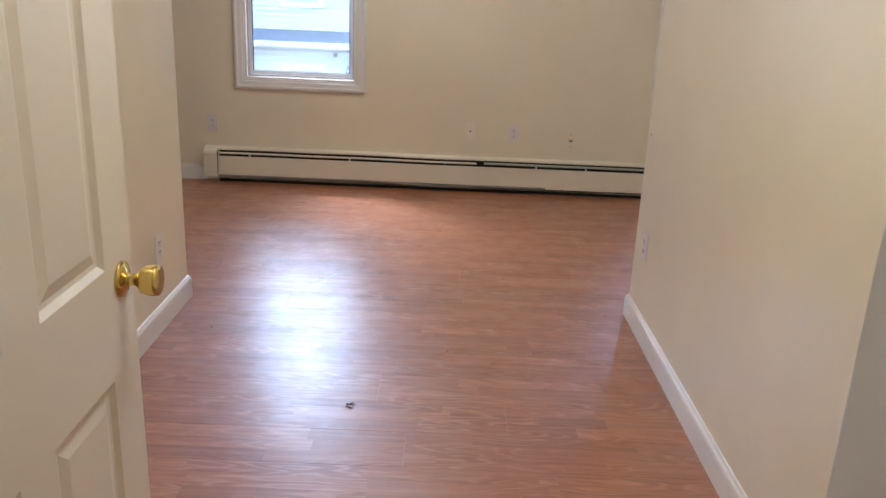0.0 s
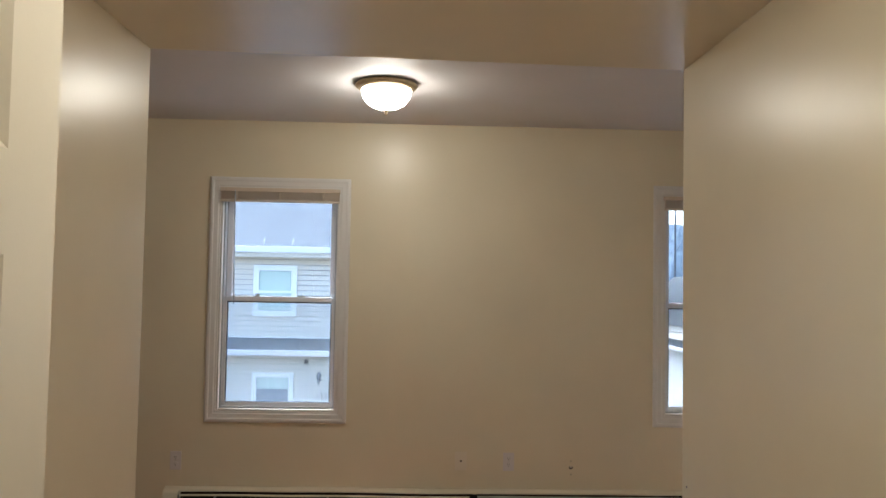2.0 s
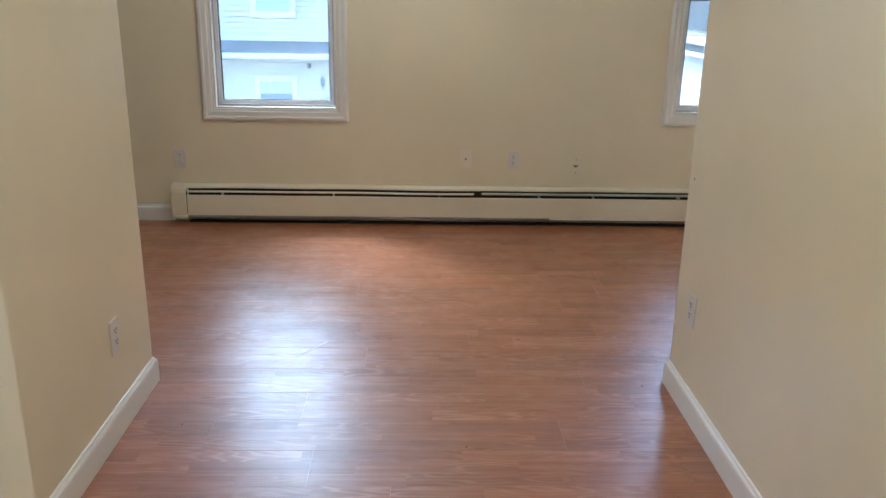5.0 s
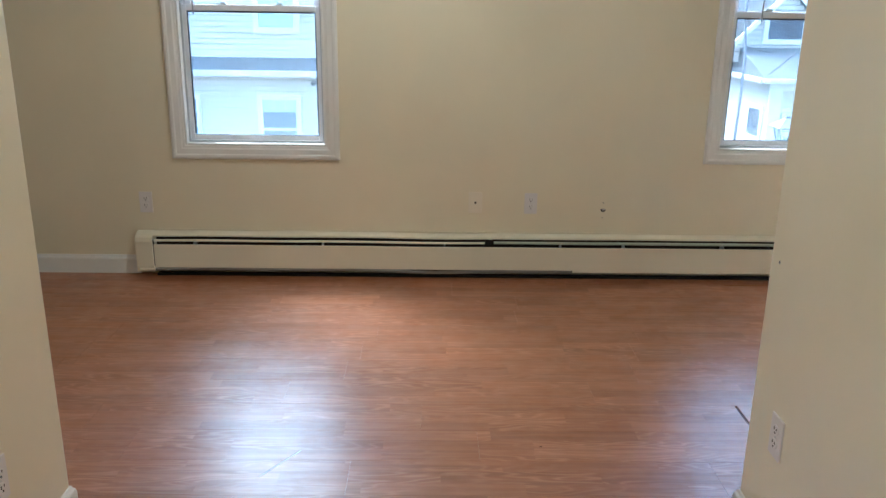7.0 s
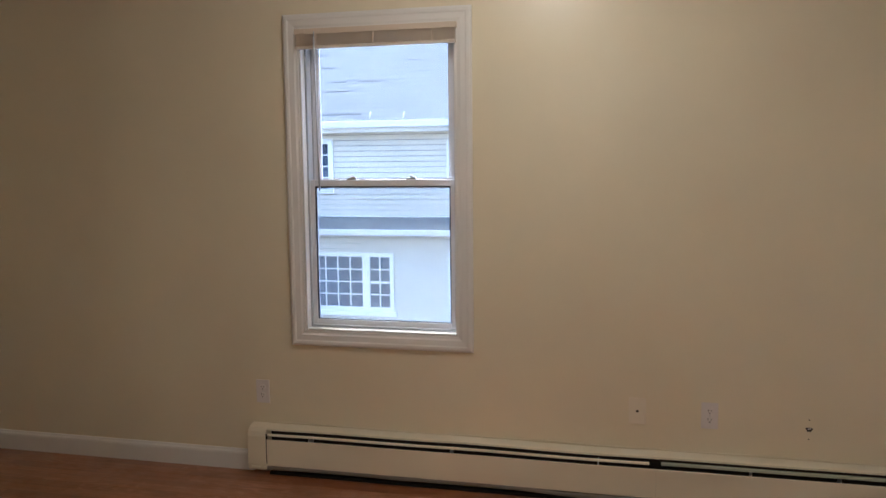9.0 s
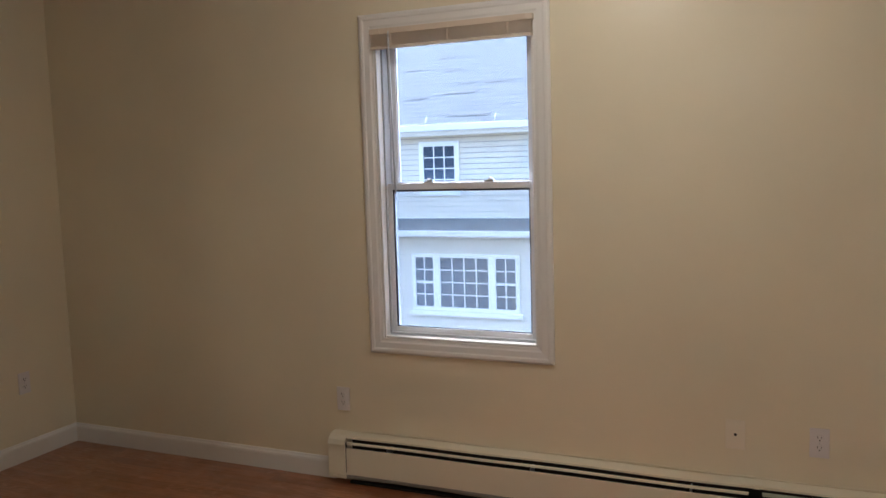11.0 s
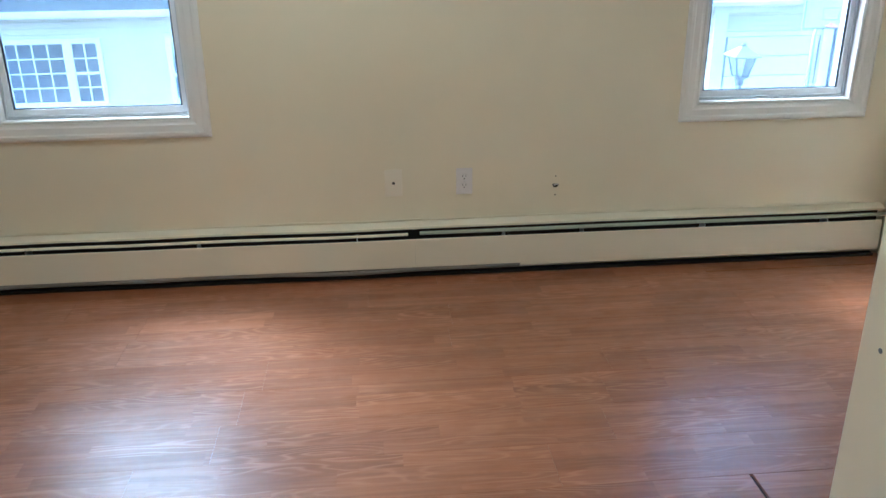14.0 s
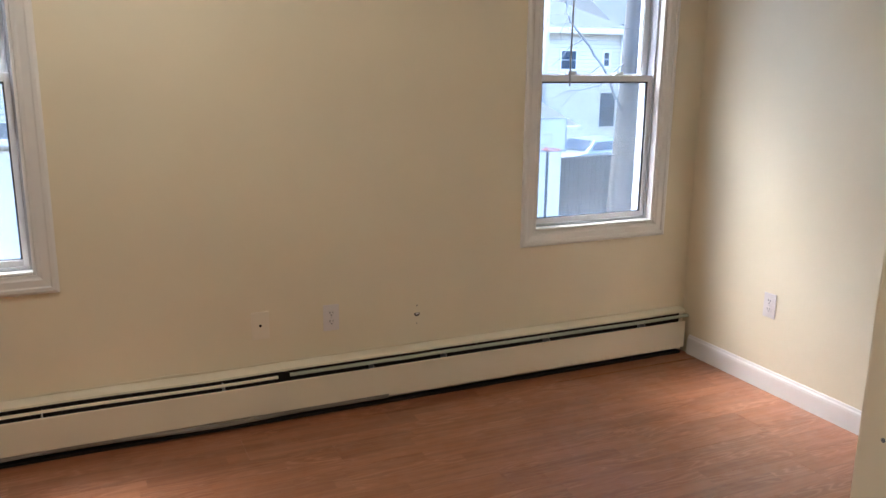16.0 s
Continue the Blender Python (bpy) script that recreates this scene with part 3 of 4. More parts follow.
chip = bmesh.new()
rod(chip, (PR - 0.0002, 3.692, 0.823), (PR - 0.0014, 3.692, 0.823), 0.005, 0.004, 7)
tagged(part("paint_chip", chip, M_PEWTER), "tiny dark chip in the passage wall's paint by the corner", "paint chip")


# ---- ceiling light ----
def ceiling_light(x, y, z, label, power):
    o = thing("ceiling_light", pose(x, y, z), label, "ceiling light", "flush ceiling lights")
    part("pan", lathe(((0.142, 0.0), (0.157, -0.006), (0.161, -0.016), (0.155, -0.024), (0.146, -0.030), (0.137, -0.036), (0.128, -0.036)), 56), M_BRASS_OLD, o, "aged brass pan")
    bowl = part("shade", lathe(((0.130, -0.037), (0.128, -0.052), (0.118, -0.082), (0.098, -0.108), (0.068, -0.126), (0.035, -0.136), (0.012, -0.140)), 56), M_LAMP, o, "lit frosted glass bowl")
    bowl.visible_shadow = False
    part("finial", lathe(((0.010, -0.139), (0.014, -0.144), (0.010, -0.150), (0.006, -0.156), (0.008, -0.161), (0.003, -0.166)), 20), M_BRASS_OLD, o)
    data = bpy.data.lights.new("bulb", "POINT")
    data.energy, data.color, data.shadow_soft_size = power, (1.0, 0.64, 0.32), 0.12
    lamp = new("bulb", data)
    lamp.parent = o
    lamp.location = (0, 0, -0.085)
    return o


ceiling_light(0.0, 4.95, H, "lit brass and frosted glass flush light on the room ceiling", ROOM_LAMP)
# second light is out of view, added to brighten the passage walls
ceiling_light(0.2, 1.9, HP, "unseen flush light assumed on the passage ceiling", PASSAGE_LAMP)


# ---- the open door ----
def panel_door():
    y0, y1, z0, z1, t = 0.963, 1.738, 0.008, 2.02, 0.035
    d = thing("door_1", pose(-0.2675, y0, 0), "open cream painted six-panel door with a brass knob", "door", kind="structure")
    w = y1 - y0
    cols = ((0.113, 0.337), (0.437, 0.661))
    rows = ((0.20, 0.690), (0.892, 1.547), (1.655, 1.90))
    face = t / 2
    items = [(-face + 0.009, face - 0.009, 0, w, z0, z1)]
    ys = [0, cols[0][0], cols[0][1], cols[1][0], cols[1][1], w]
    for s in (-1, 1):
        xa, xb = sorted((s * (face - 0.009), s * face))
        for a, b in ((0, ys[1]), (ys[2], ys[3]), (ys[4], w)):
            items.append((xa, xb, a, b, z0, z1))
        for c0, c1 in cols:
            edges = [z0] + [z for r in rows for z in r] + [z1]
            for za, zb in zip(edges[::2], edges[1::2]):
                items.append((xa, xb, c0, c1, za, zb))
    leaf = boxes(items)
    for s in (-1, 1):
        for c0, c1 in cols:
            for r0, r1 in rows:
                g0, g1 = 0.0, 0.022
                b = s * face
                lvl = (b, b - s * 0.0075, b - s * 0.0085, b - s * 0.003)
                ins = (0.0, 0.012, 0.020, 0.042)
                rings = []
                for x, i in zip(lvl, ins):
                    rings.append([leaf.verts.new((x, yy, zz)) for yy, zz in ((c0 + i, r0 + i), (c1 - i, r0 + i), (c1 - i, r1 - i), (c0 + i, r1 - i))])
                for ra, rb in zip(rings, rings[1:]):
                    for i in range(4):
                        j = (i + 1) % 4
                        f = (ra[i], ra[j], rb[j], rb[i])
                        leaf.faces.new(f if s > 0 else f[::-1])
                leaf.faces.new(rings[-1] if s > 0 else rings[-1][::-1])
    part("door_leaf", leaf, M_DOOR, d)
    for s in (-1, 1):
        prof = ((0.033, 0.0), (0.032, 0.004), (0.024, 0.008), (0.014, 0.011), (0.011, 0.016), (0.011, 0.026), (0.015, 0.031),
                (0.0235, 0.037), (0.0265, 0.045), (0.0275, 0.062), (0.0265, 0.066), (0.020, 0.068), (0.006, 0.0685))
        bm = lathe(prof, 32)
        bmesh.ops.rotate(bm, cent=(0, 0, 0), matrix=Matrix.Rotation(radians(90 * s), 3, "Y"), verts=bm.verts)
        bmesh.ops.translate(bm, vec=(s * face, w - 0.050, 0.855), verts=bm.verts)
        part("knob", bm, M_BRASS, d, "polished brass door knob")
    part("latch_plate", soften(boxes([(-0.012, 0.012, w, w + 0.0015, 0.828, 0.884)]), 0.0005, 1), M_BRASS, d)
    for z in (0.22, 1.0, 1.80):
        bm = bmesh.new()
        rod(bm, (face + 0.004, -0.004, z - 0.045), (face + 0.004, -0.004, z + 0.045), 0.006, 0.006, 12)
        part("hinge", bm, M_BRASS_OLD, d)


panel_door()

# dust and lint on the floor
rnd = random.Random(5)
lint = bmesh.new()
for k in range(9):
    a = Vector((rnd.uniform(-0.008, 0.008), rnd.uniform(-0.008, 0.008), rnd.uniform(0.001, 0.006)))
    b = a + Vector((rnd.uniform(-0.012, 0.012), rnd.uniform(-0.012, 0.012), rnd.uniform(-0.001, 0.009)))
    b.z = max(b.z, 0.001)
    rod(lint, a, b, 0.0018, 0.0012, 6)
tagged(part("lint", lint, M_DARK, at=(0.021, 2.809, 0)), "small dark tuft of lint on the passage floor", "lint")
for k, (x, y) in enumerate(((-0.62, 3.42), (0.35, 3.28), (1.05, 3.72), (0.62, 4.15))):
    bm = bmesh.new()
    rod(bm, (-0.003, 0, 0.001), (0.004, 0.002, 0.0015), 0.0016, 0.0012, 6)
    tagged(part("crumb", bm, M_DARK, at=(x, y, 0)), "tiny dark crumb on the laminate floor", "crumb", "floor crumbs")
bm = bmesh.new()
rod(bm, (-0.06, -0.09, 0.0008), (0.05, 0.07, 0.0008), 0.0008, 0.0008, 5)
tagged(part("scratch", bm, M_PLATE, at=(-0.25, 4.05, 0)), "thin pale scratch line on the laminate floor", "scratch")

# ---- outdoors ----
GZ = -2.9
structure("ground", boxes([(-400, 400, -400, 600, GZ - 1, GZ)]), M_GROUND)


def siding_wall(parent, x0, x1, y, z0, z1, material, step=0.11):
    """Clapboards on a wall that faces the camera's side; each board is a part."""
    n = int((z1 - z0) / step)
    w = x1 - x0
    bm = bmesh.new()
    v = [bm.verts.new(p) for p in ((0, 0, 0.010), (w, 0, 0.010), (w, -0.026, 0.010), (0, -0.026, 0.010), (0, -0.010, step), (w, -0.010, step), (w, 0, step), (0, 0, step))]
    for f in ((3, 2, 5, 4), (0, 1, 2, 3), (4, 5, 6, 7), (0, 3, 4, 7), (1, 6, 5, 2)):
        bm.faces.new([v[i] for i in f])
    first = part("siding_board", bm, material, parent)
    for i in range(n + 1):
        ob = first if i == 0 else new("siding_board", first.data)
        ob.parent = parent
        ob.location = (x0, y, z0 + i * step)


def house_window(parent, x0, x1, y, z0, z1, cols, rows, glass, tcol=0.09, split=None):
    w = part("window", boxes(frame_boxes(x0, x1, z0, z1, y - 0.07, y - 0.02, tcol, tcol, tcol)), M_OUT_TRIM, parent, "white-trimmed window")
    part("pane", boxes([(x0 + tcol, x1 - tcol, y - 0.045, y - 0.040, z0 + tcol, z1 - tcol)]), glass, w)
    a, b, c, d = x0 + tcol, x1 - tcol, z0 + tcol, z1 - tcol
    for i in range(1, cols):
        x = a + (b - a) * i / cols
        part("muntin", boxes([(x - 0.012, x + 0.012, y - 0.058, y - 0.047, c, d)]), M_OUT_TRIM, w)
    for i in range(1, rows):
        z = c + (d - c) * i / rows
        part("muntin", boxes([(a, b, y - 0.060, y - 0.048, z - 0.012, z + 0.012)]), M_OUT_TRIM, w)
    if split is not None:
        part("meeting_rail", boxes([(a, b, y - 0.066, y - 0.05, split - 0.025, split + 0.025)]), M_OUT_TRIM, w)
    return w


def house_one():
    h = thing("grey_house", pose(0, 0, 0), "two-storey grey clapboard house with white trim across the street", "house")
    x0, x1, y = -13.0, 0.6, 18.0
    yu = 18.35
    part("wall", boxes([(x0, x1, y + 0.001, y + 8, GZ, 0.02), (x0, x1, yu + 0.001, y + 8, 0.02, 2.22)]), M_SIDING_BACK, h)
    siding_wall(h, x0, x1, y, GZ, 0.0, M_SIDING)
    siding_wall(h, x0, x1, yu, 0.40, 2.05, M_SIDING)
    bm = bmesh.new()
    prof = ((17.72, 0.16), (yu - 0.005, 0.375), (yu - 0.005, 0.32), (17.72, 0.11))
    ends = [[bm.verts.new((x, a, b)) for a, b in prof] for x in (x0 - 0.1, x1 + 0.1)]
    for i in range(4):
        bm.faces.new((ends[0][i], ends[0][(i + 1) % 4], ends[1][(i + 1) % 4], ends[1][i]))
    bm.faces.new(ends[0]), bm.faces.new(ends[1][::-1])
    bmesh.ops.recalc_face_normals(bm, faces=bm.faces)
    part("pent_roof", bm, M_ASPHALT, h, "narrow dark shingled pent roof")
    part("flashing", boxes([(x0, x1, yu - 0.030, yu - 0.026, 0.376, 0.405)]), M_OUT_TRIM, h, "white flashing strip over the pent roof")
    part("gutter", soften(boxes([(x0 - 0.1, x1 + 0.1, 17.60, 17.72, 0.06, 0.17)]), 0.02, 2), M_GUTTER, h)
    part("fascia", boxes([(x0, x1, 17.73, 17.76, 0.03, 0.10), (x0, x1, 17.76, y - 0.031, 0.03, 0.05)]), M_GUTTER, h)
    part("gutter", soften(boxes([(x0 - 0.3, x1 + 0.3, 17.85, 17.98, 2.18, 2.32)]), 0.02, 2), M_GUTTER, h)
    part("fascia", boxes([(x0 - 0.3, x1 + 0.3, 17.99, 18.02, 2.10, 2.29), (x0 - 0.3, x1 + 0.3, 18.02, yu, 2.10, 2.12)]), M_OUT_TRIM, h)
    bm = bmesh.new()
    prof = ((17.90, 2.33), (21.9, 4.52), (25.9, 2.33), (25.9, 2.28), (21.9, 4.44), (17.98, 2.29))
    ends = [[bm.verts.new((x, a, b)) for a, b in prof] for x in (x0 - 0.35, x1 + 0.35)]
    for i in range(6):
        bm.faces.new((ends[0][i], ends[0][(i + 1) % 6], ends[1][(i + 1) % 6], ends[1][i]))
    bm.faces.new(ends[0]), bm.faces.new(ends[1][::-1])
    bmesh.ops.recalc_face_normals(bm, faces=bm.faces)
    part("roof", bm, M_SHINGLE, h, "grey asphalt shingle roof")
    rnd2 = random.Random(8)
    tabs = bmesh.new()
    for i in range(26):
        for j in range(80):
            if rnd2.random() < 0.05:
                xx = x0 + j * 0.33 + (i % 2) * 0.165 + rnd2.uniform(-0.03, 0.03)
                if xx > x1:
                    continue
                f = 0.02 + i * 0.036
                yy, zz = 17.90 + 4.0 * f, 2.33 + 2.19 * f + 0.008
                wdt, hgt = (0.03, 0.12) if rnd2.random() < 0.3 else (rnd2.uniform(0.25, 0.9), 0.05)
                q = [tabs.verts.new(p) for p in ((xx, yy, zz), (xx + wdt, yy, zz), (xx + wdt, yy + hgt * 0.87, zz + hgt * 0.49), (xx, yy + hgt * 0.87, zz + hgt * 0.49))]
                tabs.faces.new(q)
    bmesh.ops.recalc_face_normals(tabs, faces=tabs.faces)
    for f in tabs.faces:
        if f.normal.z < 0:
            f.normal_flip()
    part("shingle_gaps", tabs, M_TABS, h, kind="stuff")
    w = house_window(h, -3.30, -2.38, yu, 0.84, 1.93, 1, 1, M_CURTAIN, 0.12, 1.36)
    part("shade", boxes([(-3.17, -2.51, yu - 0.0475, yu - 0.0455, 0.97, 1.80)]), M_SHADE, w, "pale green drawn shade")
    w = house_window(h, -3.21, -2.35, y, -1.52, -0.32, 1, 1, M_CURTAIN, 0.10, -1.00)
    part("shade", boxes([(-3.10, -2.46, y - 0.0475, y - 0.0455, -0.66, -0.425)]), M_SHADE, w, "pale green shade drawn part way down")
    for x in (-2.90, -2.68):
        part("muntin", boxes([(x, x + 0.02, y - 0.058, y - 0.048, -0.62, -0.42)]), M_OUT_TRIM, w)
    house_window(h, -6.62, -5.72, yu, 0.86, 1.98, 3, 4, M_FAR_GLASS, 0.10)
    house_window(h, -10.0, -9.1, yu, 0.86, 1.98, 3, 4, M_FAR_GLASS, 0.10)
    house_window(h, -6.70, -6.14, y, -1.52, -0.33, 2, 4, M_FAR_GLASS, 0.08, -0.93)
    house_window(h, -6.14, -4.92, y, -1.52, -0.33, 4, 4, M_FAR_GLASS, 0.08)
    house_window(h, -4.92, -4.34, y, -1.52, -0.33, 2, 4, M_FAR_GLASS, 0.08, -0.93)
    part("window_sill", boxes([(-6.78, -4.28, y - 0.10, y - 0.03, -1.62, -1.525)]), M_OUT_TRIM, h)
    part("door", boxes([(-1.20, -0.30, y - 0.04, y - 0.031, GZ, -0.22)]), M_OUT_TRIM, h, "white front door")
    part("door_casing", boxes([(-1.40, -1.202, y - 0.07, y - 0.031, GZ, -0.06), (-0.298, -0.10, y - 0.07, y - 0.031, GZ, -0.06), (-1.202, -0.298, y - 0.07, y - 0.031, -0.215, -0.06)]), M_OUT_TRIM, h)
    for x in (-3.05, -2.45, -4.8, -4.1, -6.3, -7.4):
        bm = bmesh.new()
        rod(bm, (x, 17.95, 2.36), (x + 0.03, 17.99, 2.50), 0.008, 0.006, 6)
        part("snow_guard", bm, M_GUTTER, h)
    bm = bmesh.new()
    rod(bm, (-2.09, y - 0.09, -0.085), (-2.09, y - 0.03, -0.085), 0.045, 0.05, 16)
    part("vent", bm, M_BLACK, h, "small round dark wall vent")
    bm = lathe(((0.012, -0.14), (0.02, -0.11), (0.045, -0.05), (0.055, 0.04), (0.035, 0.08), (0.012, 0.12)), 12)
    bmesh.ops.translate(bm, vec=(-1.81, y - 0.13, -0.40), verts=bm.verts)
    part("wall_lantern", bm, M_PEWTER, h, "dark wall lantern beside the house number")
    curve = bpy.data.curves.new("digits", "FONT")
    curve.body, curve.size, curve.extrude, curve.align_x = "132", 0.17, 0.008, "CENTER"
    tmp = new("tmp", curve)
    me = bpy.data.meshes.new_from_object(tmp)
    bpy.data.objects.remove(tmp)
    me.materials.append(M_PEWTER)
    num = new("house_number", me)
    num.parent = h
    num.matrix_basis = pose(-1.76, y - 0.045, -0.84, 90, 0, 0)
    tagged(num, "black house number 132")


house_one()


def house_two():
    h = thing("cream_house", pose(0, 0, 0), "pale clapboard house with a low dark roof and garage door", "house")
    x0, x1, y = 7.84, 10.95, 20.0
    part("wall", boxes([(x0, x1, y + 0.001, 28, GZ, -0.1)]), M_SIDING_BACK, h)
    siding_wall(h, x0 + 0.26, x1 - 0.7, y, -0.70, -0.32, M_SIDING)
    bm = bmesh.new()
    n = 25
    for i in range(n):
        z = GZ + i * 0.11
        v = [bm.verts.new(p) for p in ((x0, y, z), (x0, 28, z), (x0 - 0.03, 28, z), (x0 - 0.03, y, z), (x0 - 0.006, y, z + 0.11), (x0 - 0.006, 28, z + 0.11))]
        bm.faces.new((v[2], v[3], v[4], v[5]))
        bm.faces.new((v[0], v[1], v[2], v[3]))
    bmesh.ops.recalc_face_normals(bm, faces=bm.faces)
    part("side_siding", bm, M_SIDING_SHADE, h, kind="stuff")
    part("corner_board", boxes([(x0 - 0.045, x0 + 0.24, y - 0.05, y - 0.001, GZ, -0.12), (x0 + 0.24, x1, y - 0.04, y - 0.001, -0.30, -0.12), (x0 + 0.24, x1 - 0.7, y - 0.045, y - 0.001, -0.80, -0.705)]), M_OUT_TRIM, h)
    part("garage_door", soften(boxes([(x0 + 0.30, x0 + 2.35, y - 0.03, y - 0.004, z, z + 0.405) for z in (GZ, GZ + 0.42, GZ + 0.84, GZ + 1.26, GZ + 1.68)]), 0.01, 1), M_OUT_TRIM, h, "white panelled garage door")
    part("post", boxes([(x0 + 2.40, x0 + 2.62, y - 0.10, y - 0.01, GZ, -0.31), (x0 + 2.72, x0 + 3.06, y - 0.10, y - 0.01, GZ, -0.31)]), M_OUT_TRIM, h, "white corner posts")
    part("doorway", boxes([(x0 + 2.625, x0 + 2.715, y - 0.06, y - 0.012, GZ, -0.31)]), M_FAR_GLASS, h)
    bm = bmesh.new()
    rings = [[bm.verts.new(p) for p in pts] for pts in (
        ((x0 - 0.3, y - 0.35, -0.04), (x1 + 0.3, y - 0.35, -0.04), (x1 + 0.3, 28.3, -0.04), (x0 - 0.3, 28.3, -0.04)),
        ((x0 - 0.25, y + 1.7, 0.60), (x1 + 0.1, y + 1.7, 0.60), (x1 + 0.1, 26, 0.60), (x0 - 0.25, 26, 0.60)))]
    for i in range(4):
        j = (i + 1) % 4
        bm.faces.new((rings[0][i], rings[0][j], rings[1][j], rings[1][i]))
    part("lower_roof", bm, M_SHINGLE, h, "dark shingled lower roof")
    part("gutter", soften(boxes([(x0 - 0.36, x1 + 0.3, y - 0.45, y - 0.34, -0.13, -0.03), (x0 - 0.42, x0 - 0.30, y - 0.34, 28, -0.13, -0.03)]), 0.02, 2), M_GUTTER, h)
    part("soffit", boxes([(x0 - 0.30, x1 + 0.3, y - 0.34, 28, -0.085, -0.065)]), M_OUT_TRIM, h)
    house_window_side = boxes([(x0 - 0.05, x0 - 0.034, 20.35, 21.05, -1.42, -0.80)])
    part("side_window", house_window_side, M_FAR_GLASS, h)
    part("side_window_trim", boxes([(x0 - 0.06, x0 - 0.034, 20.23, 20.348, -1.52, -0.70), (x0 - 0.06, x0 - 0.034, 21.052, 21.17, -1.52, -0.70),
                                    (x0 - 0.06, x0 - 0.034, 20.348, 21.052, -0.798, -0.70), (x0 - 0.06, x0 - 0.034, 20.348, 21.052, -1.52, -1.422)]), M_OUT_TRIM, h)
    yu, xm, half, zb, zp = 21.5, 8.62, 1.25, 0.50, 1.93
    part("upper_wall", boxes([(xm - half, xm + half, yu + 0.001, 27, 0.2, zb + 0.1)]), M_SIDING, h)
    bm = bmesh.new()
    front = [bm.verts.new(p) for p in ((xm - half, yu, zb + 0.1), (xm + half, yu, zb + 0.1), (xm, yu, zp - 0.05))]
    back = [bm.verts.new((v.co.x, 27, v.co.z)) for v in front]
    bm.faces.new(front), bm.faces.new(back[::-1])
    for k in range(3):
        bm.faces.new((front[k], front[(k + 1) % 3], back[(k + 1) % 3], back[k]))
    bmesh.ops.recalc_face_normals(bm, faces=bm.faces)
    part("gable_wall", bm, M_SIDING_BACK, h)
    bm = bmesh.new()
    k = 0
    while zb + 0.1 + k * 0.115 < zp - 0.2:
        z = zb + 0.1 + k * 0.115
        hw = half * (zp - 0.05 - z - 0.11) / (zp - zb - 0.15)
        v = [bm.verts.new(p) for p in ((xm - hw, yu - 0.03, z + 0.012), (xm + hw, yu - 0.03, z + 0.012), (xm + hw, yu - 0.012, z + 0.11), (xm - hw, yu - 0.012, z + 0.11),
                                       (xm - hw, yu, z + 0.012), (xm + hw, yu, z + 0.012))]
        bm.faces.new((v[0], v[1], v[2], v[3])), bm.faces.new((v[4], v[5], v[1], v[0]))
        k += 1
    part("gable_siding", bm, M_SIDING, h, kind="stuff")
    house_window(h, 8.08, 9.10, yu, 0.63, 1.36, 1, 1, M_FAR_GLASS, 0.11)
    for s in (-1, 1):
        bm = bmesh.new()
        pts = ((xm, zp + 0.06), (xm + s * (half + 0.12), zb + 0.08), (xm + s * (half + 0.12), zb - 0.06), (xm, zp - 0.10))
        ends = [[bm.verts.new((a, yy, b)) for a, b in pts] for yy in (yu - 0.22, yu - 0.16)]
        for q in range(4):
            bm.faces.new((ends[0][q], ends[0][(q + 1) % 4], ends[1][(q + 1) % 4], ends[1][q]))
        bm.faces.new(ends[0]), bm.faces.new(ends[1][::-1])
        bmesh.ops.recalc_face_normals(bm, faces=bm.faces)
        part("bargeboard", bm, M_OUT_TRIM, h, "white bargeboard")
        bm = bmesh.new()
        pts = ((xm, zp + 0.06), (xm + s * (half + 0.12), zb + 0.08))
        q = [bm.verts.new(p) for p in ((pts[0][0], yu - 0.16, pts[0][1]), (pts[1][0], yu - 0.16, pts[1][1]), (pts[1][0], 27.2, pts[1][1]), (pts[0][0], 27.2, pts[0][1]))]
        bm.faces.new(q)
        bmesh.ops.solidify(bm, geom=list(bm.faces), thickness=0.04)
        part("gable_roof", bm, M_SHINGLE, h)


house_two()


